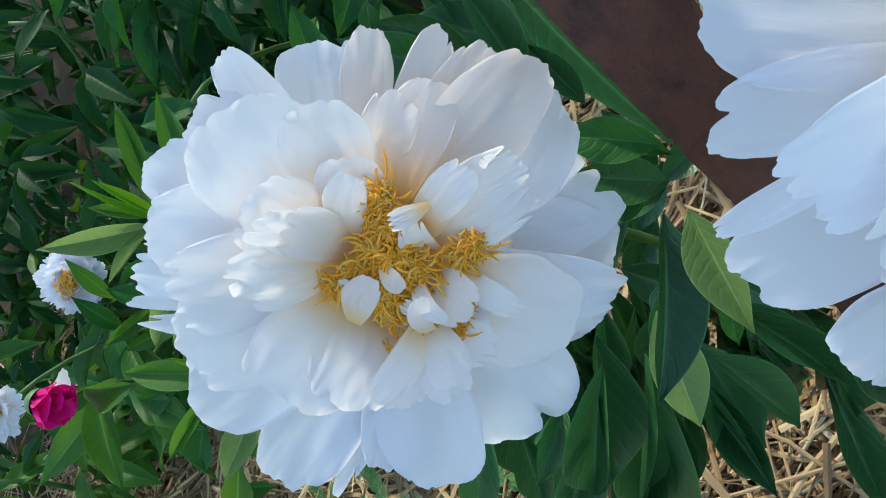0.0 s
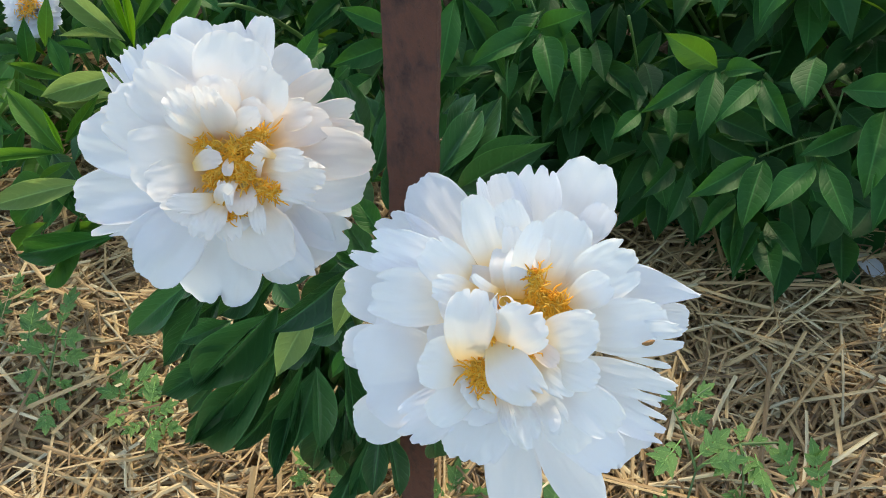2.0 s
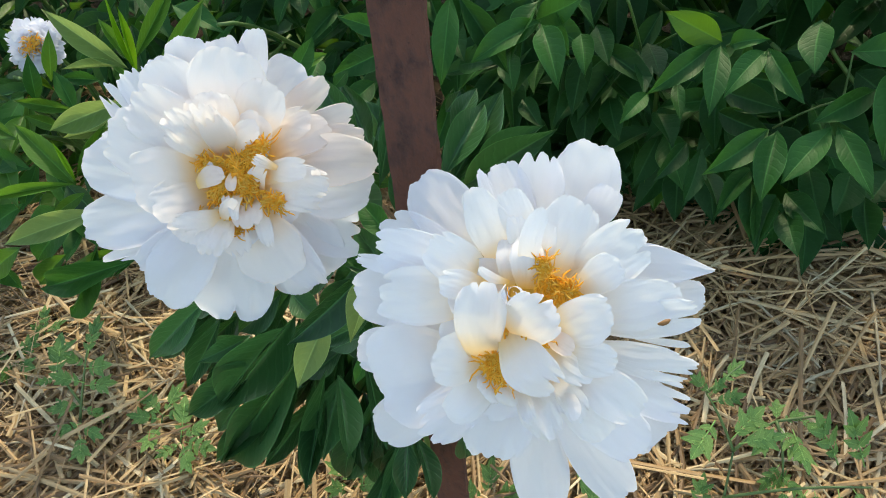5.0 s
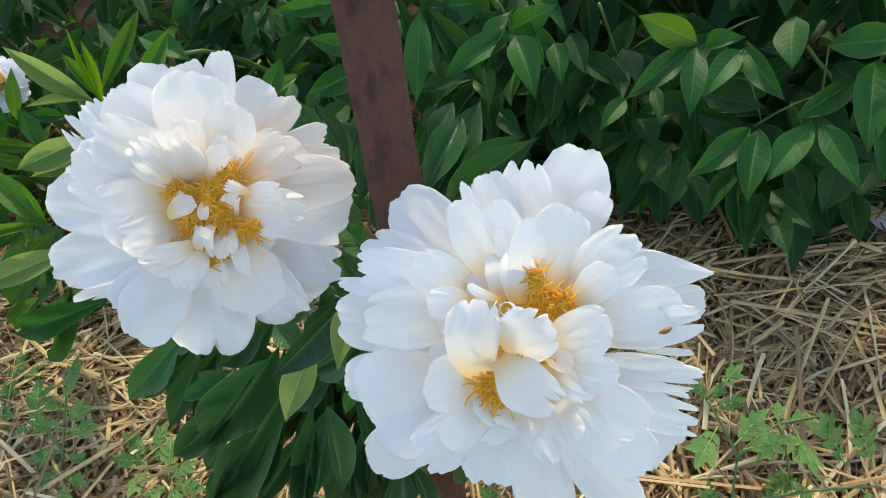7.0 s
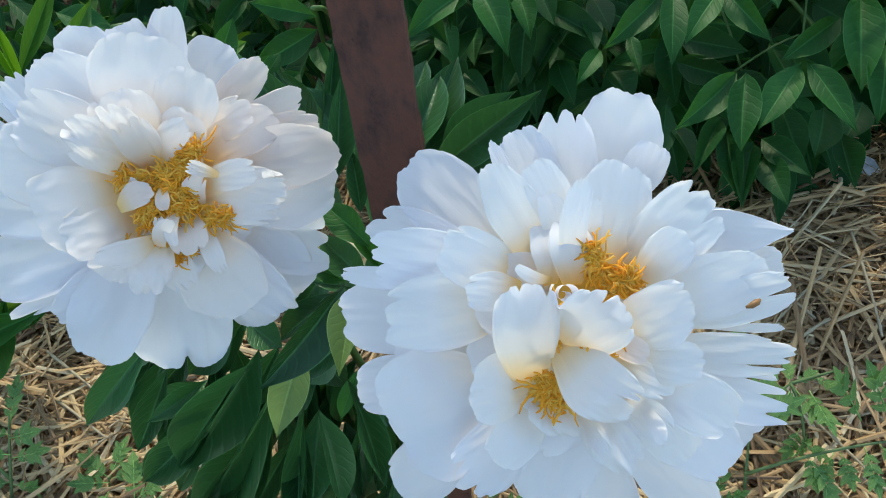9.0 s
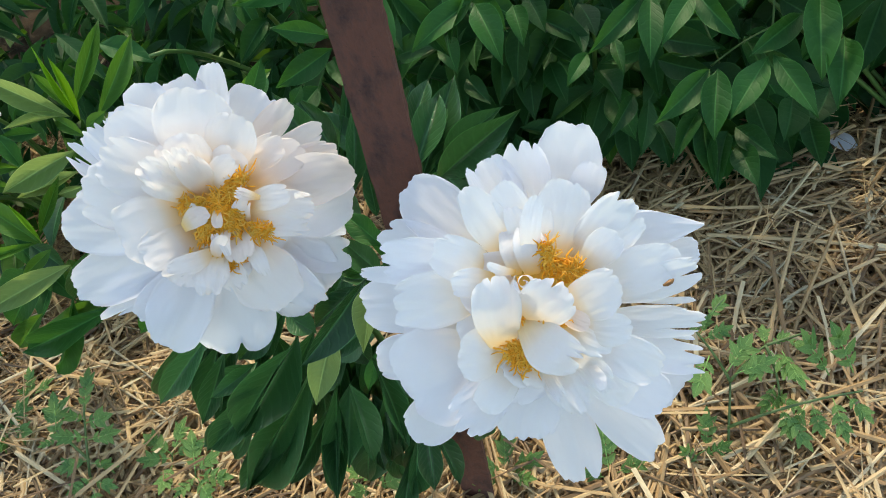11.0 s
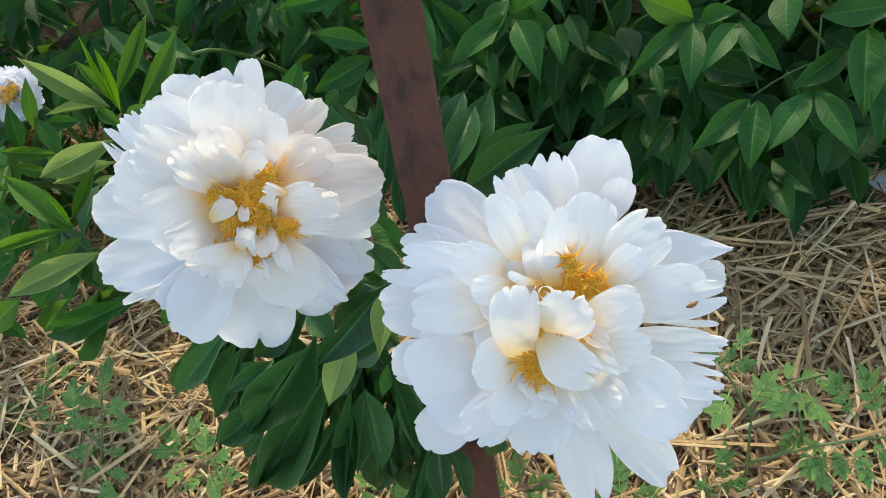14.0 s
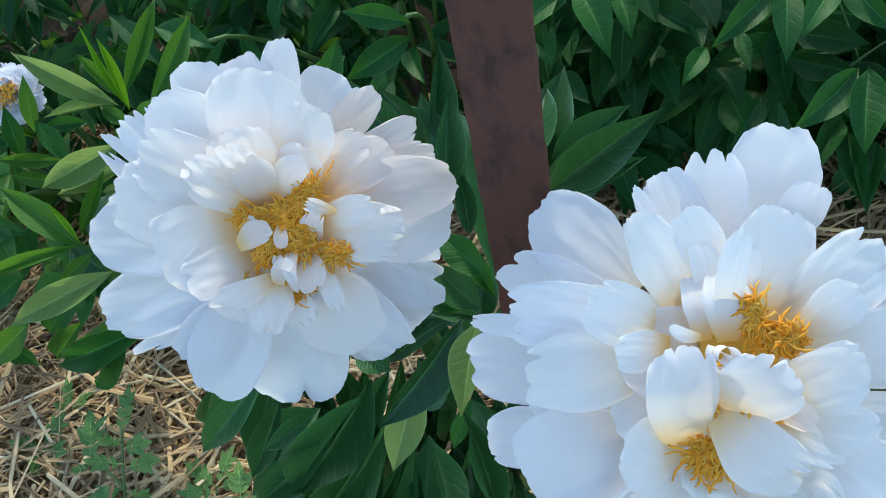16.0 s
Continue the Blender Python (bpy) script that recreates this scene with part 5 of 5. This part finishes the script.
pink = thing("pink_peony", (-0.66, 0.36, 0), "magenta peony bud beginning to open on a thin stem", "peony")
bud = flower_head(pink, (-0.585, 0.262, 0.295), (0.5, 0.86, 0), (0.3, -0.2, 0.9), "half open magenta bud", 0.5, STEM)
for k in range(9):
    g = 2 * math.pi * k / 9 + 0.3
    petal(bud, (5 * math.cos(g), 5 * math.sin(g)), ((14 + 4 * (k % 2)) * math.cos(g), (14 + 4 * (k % 2)) * math.sin(g)), 24, (-16, -2, 12 - 5 * (k % 2)), "plain", PINK)
for k in range(5):
    g = 2 * math.pi * k / 5
    petal(bud, (3 * math.cos(g), 3 * math.sin(g)), (7 * math.cos(g + 1.2), 7 * math.sin(g + 1.2)), 18, (-12, 6, 16), "plain", PINK)
petal(bud, (0, -6), (12, -30), 22, (-6, 2, -6), "scallop", PINK)
petal(bud, (4, -4), (28, -16), 20, (-8, -2, -10), "plain", WHITE)
stem(pink, (-0.66, 0.36, 0), (-0.59, 0.27, 0.28), (0.0, 0.01, 0.04), 0.0025)
for base, tip, wide in (((-0.6, 0.29, 0.26), (-0.5, 0.25, 0.27), 0.026), ((-0.61, 0.3, 0.24), (-0.6, 0.2, 0.22), 0.03), ((-0.62, 0.3, 0.22), (-0.7, 0.24, 0.24), 0.03), ((-0.63, 0.32, 0.2), (-0.56, 0.25, 0.16), 0.03), ((-0.64, 0.33, 0.16), (-0.6, 0.22, 0.12), 0.032)):
    leaf(pink, base, tip, wide, "fresh")
fallen = thing("fallen_petal", (0.360, 0.637, 0.022), "fallen white petal lying on the straw", "petal")
lie = part("petal_base", mesh_from("petal_base", *tube_data([(0, 0, 0.001), (0.002, 0.004, 0.002)], [0.0012, 0.002]), WHITE), fallen)
petal(lie, (0, 0), (29, -40), 26, (2, 7, 4), "plain")
spot = part("dry_spot", mesh_from("dry_spot", *tube_data([(0.0, 0.0, 0.0), (0.0018, 0.0006, 0.0004), (0.0036, 0.0016, 0.0004), (0.005, 0.0026, 0)], [0.0004, 0.0011, 0.0012, 0.0004]), SPOT), bloom_two, label="dried brown fleck")
spot.location = (0.0574, 0.0036, 0.0125)


# ---- leafy side of the bed ----
bush("peony_bush", (-0.62, 0.5, 0), (0.34, 0.2), 0.24, 85, ("fresh", "sunny", "mid", "deep"), "low fresh green peony foliage at the edge of the straw", 14, (0.05, 0.09), slim=0.78, keep=lambda x, y, z: y > 0.36 - 0.2 * z and not (x > -0.5 and y < 0.42))
bush("peony_bush", (-0.95, 0.32, 0), (0.26, 0.34), 0.26, 85, ("fresh", "sunny", "fresh"), "fresh green peony foliage in half shade", 15, (0.05, 0.09), slim=0.75, keep=lambda x, y, z: x < -0.72)


# ---- weeds ----
def weed_leaf_mesh(seed):
    """A divided leaf: a thin rib with pairs of toothed leaflets and one at its end; one unit long."""
    rng = random.Random(seed)
    verts, faces, uvs = [], [], []

    def leaflet(at, turn, long, wide):
        base = len(verts)
        c, s = math.cos(turn), math.sin(turn)
        bend = rng.uniform(-0.15, 0.1)
        for i in range(10):
            q = i / 9
            h = wide * (math.sin(math.pi * min(1, q * 0.75 + 0.25)) ** 1.1) * (1.0 if i % 2 else 0.68)
            for k in (-1, 0, 1):
                x, y = k * h, q * long - (0.05 * long if k and i % 2 else 0)
                verts.append((at[0] + c * x + s * y, at[1] - s * x + c * y, at[2] + bend * long * q * q + 0.25 * abs(k) * h))
                uvs.append((0.5 + 0.5 * k, q))
        for i in range(9):
            for k in range(2):
                n = base + 3 * i + k
                faces.append((n, n + 1, n + 4, n + 3))

    droop = rng.uniform(-0.25, 0.05)
    rib = [(0, t / 6, droop * (t / 6) ** 2) for t in range(6)]
    v, f = tube_data(rib, [0.014] * 6, 5)
    faces += [tuple(len(verts) + k for k in face) for face in f]
    verts += v
    uvs += [(0.5, 0.5)] * len(v)
    for t, size in ((0.2, 0.26), (0.4, 0.36), (0.58, 0.36)):
        for side in (-1, 1):
            leaflet((0.0, t, droop * t * t), side * rng.uniform(0.6, 1.0), size * rng.uniform(0.8, 1.2), 0.29 * size)
    leaflet((0, 0.66, droop * 0.45), 0, 0.42, 0.125)
    return mesh_from("leaf", verts, faces, LEAF["weed"], uvs)


WEED_LEAVES = [weed_leaf_mesh(n) for n in range(5)]


def weed(foot, stems, leaves, label, thick=0.0016):
    """A small plant: its stems as start, end and sag, and its divided leaves as base and tip."""
    plant = thing("weed", foot, label, "weed", "weeds in the straw")
    for start, end, sag in stems:
        stem(plant, start, end, (0, 0, sag), thick, WEED_STEM, taper=0.6)
    for base, tip in leaves:
        a, b = Vector(base), Vector(tip)
        y = (b - a).normalized()
        z = Vector((0.15, -0.45, 0.85)) + Vector([pick.gauss(0, 0.3) for _ in range(3)])
        x = y.cross(z).normalized()
        m = Matrix((x, y, x.cross(y))).transposed().to_4x4()
        m.translation = a - plant.location
        long = (b - a).length
        part("leaf", pick.choice(WEED_LEAVES), plant, m @ Matrix.Diagonal((long, long, long, 1)))
    return plant


weed((0.211, 0.160, 0.000), [((0.211, 0.160, 0.000), (0.209, 0.216, 0.085), 0.004), ((0.209, 0.216, 0.085), (0.178, 0.253, 0.110), 0.004), ((0.178, 0.253, 0.110), (0.204, 0.285, 0.120), 0), ((0.209, 0.216, 0.085), (0.240, 0.247, 0.100), 0.006), ((0.240, 0.247, 0.100), (0.278, 0.264, 0.100), 0), ((0.209, 0.188, 0.050), (0.322, 0.216, 0.080), 0.008), ((0.240, 0.247, 0.100), (0.256, 0.213, 0.060), 0.01)], [((0.189, 0.264, 0.115), (0.206, 0.289, 0.120)), ((0.181, 0.250, 0.115), (0.161, 0.263, 0.120)), ((0.181, 0.247, 0.115), (0.193, 0.267, 0.120)), ((0.184, 0.241, 0.115), (0.210, 0.253, 0.120)), ((0.188, 0.223, 0.115), (0.172, 0.177, 0.120)), ((0.202, 0.207, 0.115), (0.227, 0.246, 0.120)), ((0.209, 0.205, 0.115), (0.244, 0.221, 0.120)), ((0.240, 0.247, 0.100), (0.240, 0.272, 0.100)), ((0.245, 0.249, 0.100), (0.263, 0.262, 0.100)), ((0.259, 0.255, 0.100), (0.279, 0.246, 0.100)), ((0.239, 0.240, 0.100), (0.223, 0.208, 0.100)), ((0.244, 0.241, 0.100), (0.261, 0.213, 0.100)), ((0.254, 0.242, 0.100), (0.268, 0.203, 0.100)), ((0.251, 0.224, 0.070), (0.239, 0.199, 0.060)), ((0.252, 0.213, 0.070), (0.273, 0.204, 0.060)), ((0.254, 0.201, 0.070), (0.261, 0.174, 0.060)), ((0.256, 0.196, 0.070), (0.278, 0.166, 0.060)), ((0.242, 0.197, 0.070), (0.264, 0.220, 0.060)), ((0.280, 0.206, 0.070), (0.289, 0.179, 0.060)), ((0.299, 0.213, 0.070), (0.310, 0.177, 0.060)), ((0.311, 0.217, 0.070), (0.332, 0.196, 0.060)), ((0.275, 0.205, 0.070), (0.261, 0.180, 0.060)), ((0.295, 0.228, 0.085), (0.269, 0.244, 0.130)), ((0.316, 0.232, 0.085), (0.296, 0.250, 0.130))], "sprawling green tomato seedling on the straw", 0.0016)
weed((0.171, 0.162, 0.000), [((0.171, 0.162, 0.000), (0.189, 0.168, 0.040), 0.01)], [((0.191, 0.173, 0.030), (0.192, 0.207, 0.050)), ((0.188, 0.167, 0.030), (0.210, 0.171, 0.050)), ((0.183, 0.160, 0.030), (0.166, 0.164, 0.050))], "low yellowish green weed beside the tomato seedling", 0.0012)
weed((0.106, 0.148, 0.000), [((0.106, 0.148, 0.000), (0.107, 0.148, 0.030), 0)], [((0.102, 0.142, 0.030), (0.092, 0.188, 0.050)), ((0.108, 0.143, 0.030), (0.136, 0.153, 0.050)), ((0.098, 0.138, 0.030), (0.077, 0.133, 0.050))], "green weed under the fringed bloom", 0.0012)
weed((0.006, 0.135, 0.000), [((0.006, 0.135, 0.000), (0.004, 0.137, 0.030), 0)], [((0.004, 0.137, 0.030), (0.001, 0.168, 0.050)), ((0.008, 0.135, 0.030), (0.039, 0.147, 0.050)), ((0.002, 0.134, 0.030), (-0.018, 0.135, 0.050)), ((0.008, 0.132, 0.030), (0.032, 0.123, 0.050)), ((0.000, 0.131, 0.030), (-0.020, 0.112, 0.050))], "green toothed weed at the foot of the post", 0.0012)
weed((-0.128, 0.110, 0.000), [((-0.128, 0.110, 0.000), (-0.123, 0.117, 0.030), 0)], [((-0.123, 0.117, 0.030), (-0.150, 0.117, 0.050)), ((-0.123, 0.117, 0.030), (-0.106, 0.136, 0.050)), ((-0.122, 0.114, 0.030), (-0.127, 0.139, 0.050)), ((-0.120, 0.111, 0.030), (-0.089, 0.115, 0.050)), ((-0.122, 0.108, 0.030), (-0.139, 0.092, 0.050))], "dark green toothed weed under the peony leaves", 0.0012)
weed((-0.423, 0.068, 0.000), [((-0.423, 0.068, 0.000), (-0.419, 0.141, 0.100), 0.004), ((-0.421, 0.104, 0.050), (-0.450, 0.119, 0.080), 0.006)], [((-0.421, 0.137, 0.090), (-0.430, 0.176, 0.110)), ((-0.416, 0.128, 0.090), (-0.430, 0.123, 0.110)), ((-0.414, 0.125, 0.090), (-0.376, 0.126, 0.110)), ((-0.416, 0.117, 0.075), (-0.454, 0.113, 0.080)), ((-0.414, 0.114, 0.075), (-0.380, 0.124, 0.080)), ((-0.449, 0.112, 0.075), (-0.475, 0.160, 0.080)), ((-0.449, 0.112, 0.075), (-0.461, 0.100, 0.080)), ((-0.421, 0.104, 0.050), (-0.457, 0.090, 0.050)), ((-0.418, 0.101, 0.050), (-0.386, 0.101, 0.050)), ((-0.409, 0.086, 0.050), (-0.428, 0.066, 0.050)), ((-0.407, 0.083, 0.050), (-0.377, 0.078, 0.050)), ((-0.402, 0.074, 0.050), (-0.380, 0.047, 0.050))], "bluish green feathery weed growing through the straw", 0.0017)
weed((-0.344, 0.097, 0.000), [((-0.344, 0.097, 0.000), (-0.339, 0.122, 0.040), 0)], [((-0.339, 0.122, 0.040), (-0.375, 0.137, 0.050)), ((-0.339, 0.123, 0.040), (-0.334, 0.159, 0.050)), ((-0.337, 0.118, 0.040), (-0.368, 0.108, 0.050)), ((-0.334, 0.110, 0.040), (-0.330, 0.076, 0.050)), ((-0.337, 0.122, 0.040), (-0.305, 0.131, 0.050))], "yellowish green low weed in the straw", 0.0014)
weed((-0.309, 0.083, 0.000), [((-0.309, 0.083, 0.000), (-0.306, 0.104, 0.040), 0)], [((-0.306, 0.104, 0.040), (-0.322, 0.144, 0.050)), ((-0.306, 0.106, 0.040), (-0.282, 0.125, 0.050)), ((-0.304, 0.100, 0.040), (-0.313, 0.075, 0.050)), ((-0.301, 0.099, 0.040), (-0.271, 0.071, 0.050)), ((-0.301, 0.102, 0.040), (-0.264, 0.099, 0.050))], "small green weed beside the peony leaves", 0.0014)
weed((-0.552, 0.120, 0.000), [((-0.552, 0.120, 0.000), (-0.550, 0.140, 0.030), 0)], [((-0.550, 0.140, 0.030), (-0.580, 0.137, 0.045)), ((-0.550, 0.140, 0.030), (-0.536, 0.172, 0.045)), ((-0.548, 0.138, 0.030), (-0.532, 0.107, 0.045)), ((-0.546, 0.138, 0.030), (-0.506, 0.132, 0.045))], "small green weed in the straw", 0.0013)
weed((-0.554, 0.176, 0.000), [((-0.554, 0.176, 0.000), (-0.543, 0.184, 0.030), 0)], [((-0.543, 0.184, 0.030), (-0.558, 0.210, 0.045)), ((-0.543, 0.184, 0.030), (-0.520, 0.199, 0.045)), ((-0.542, 0.183, 0.030), (-0.553, 0.181, 0.045))], "small green weed in the straw", 0.0013)


# ---- long stalks on the straw ----
def stalk(start, end, wide, label):
    """A dry hollow stalk with swollen joints, lying on the straw."""
    a, b = Vector(start), Vector(end)
    n = 24
    pts = [(b - a) * (k / n) + Vector((0, 0, 0.004 * math.sin(math.pi * k / n) + 0.0006 * noise.noise((k * 0.4, start[0], 0)))) for k in range(n + 1)]
    v, f = tube_data(pts, [wide * (1.3 if k % 9 == 4 else 1 - 0.25 * k / n) for k in range(n + 1)], 8)
    ob = new("straw_stalk", mesh_from("straw_stalk", v, f, STALK))
    ob.location = a
    tagged(ob, label, "straw", "long stalks on the straw")


stalk((0.196, 0.469, 0.034), (0.291, 0.369, 0.036), 0.0017, "long grey dry stalk lying across the straw")
stalk((0.252, 0.359, 0.034), (0.306, 0.427, 0.036), 0.0013, "pale dry stalk on the straw")
stalk((0.259, 0.330, 0.034), (0.304, 0.370, 0.036), 0.0021, "flattened broad straw stalk")
stalk((0.248, 0.285, 0.034), (0.323, 0.194, 0.036), 0.0013, "long pale stalk beneath the tomato seedling")
stalk((0.172, 0.213, 0.034), (0.221, 0.227, 0.036), 0.0014, "short orange straw stalk")
stalk((0.343, 0.492, 0.034), (0.348, 0.353, 0.036), 0.0016, "pale stalk near the bush")
stalk((-0.475, 0.251, 0.034), (-0.383, 0.201, 0.036), 0.0016, "pale dry stalk on the straw")
stalk((-0.437, 0.198, 0.034), (-0.358, 0.159, 0.036), 0.0016, "pale dry stalk on the straw")
stalk((-0.593, 0.129, 0.034), (-0.499, 0.114, 0.036), 0.0015, "pale dry stalk on the straw")
stalk((-0.374, 0.141, 0.034), (-0.358, 0.167, 0.036), 0.0016, "pale dry stalk on the straw")
stalk((-0.510, 0.138, 0.034), (-0.481, 0.060, 0.036), 0.0013, "thin grey stem beside the feathery weed")
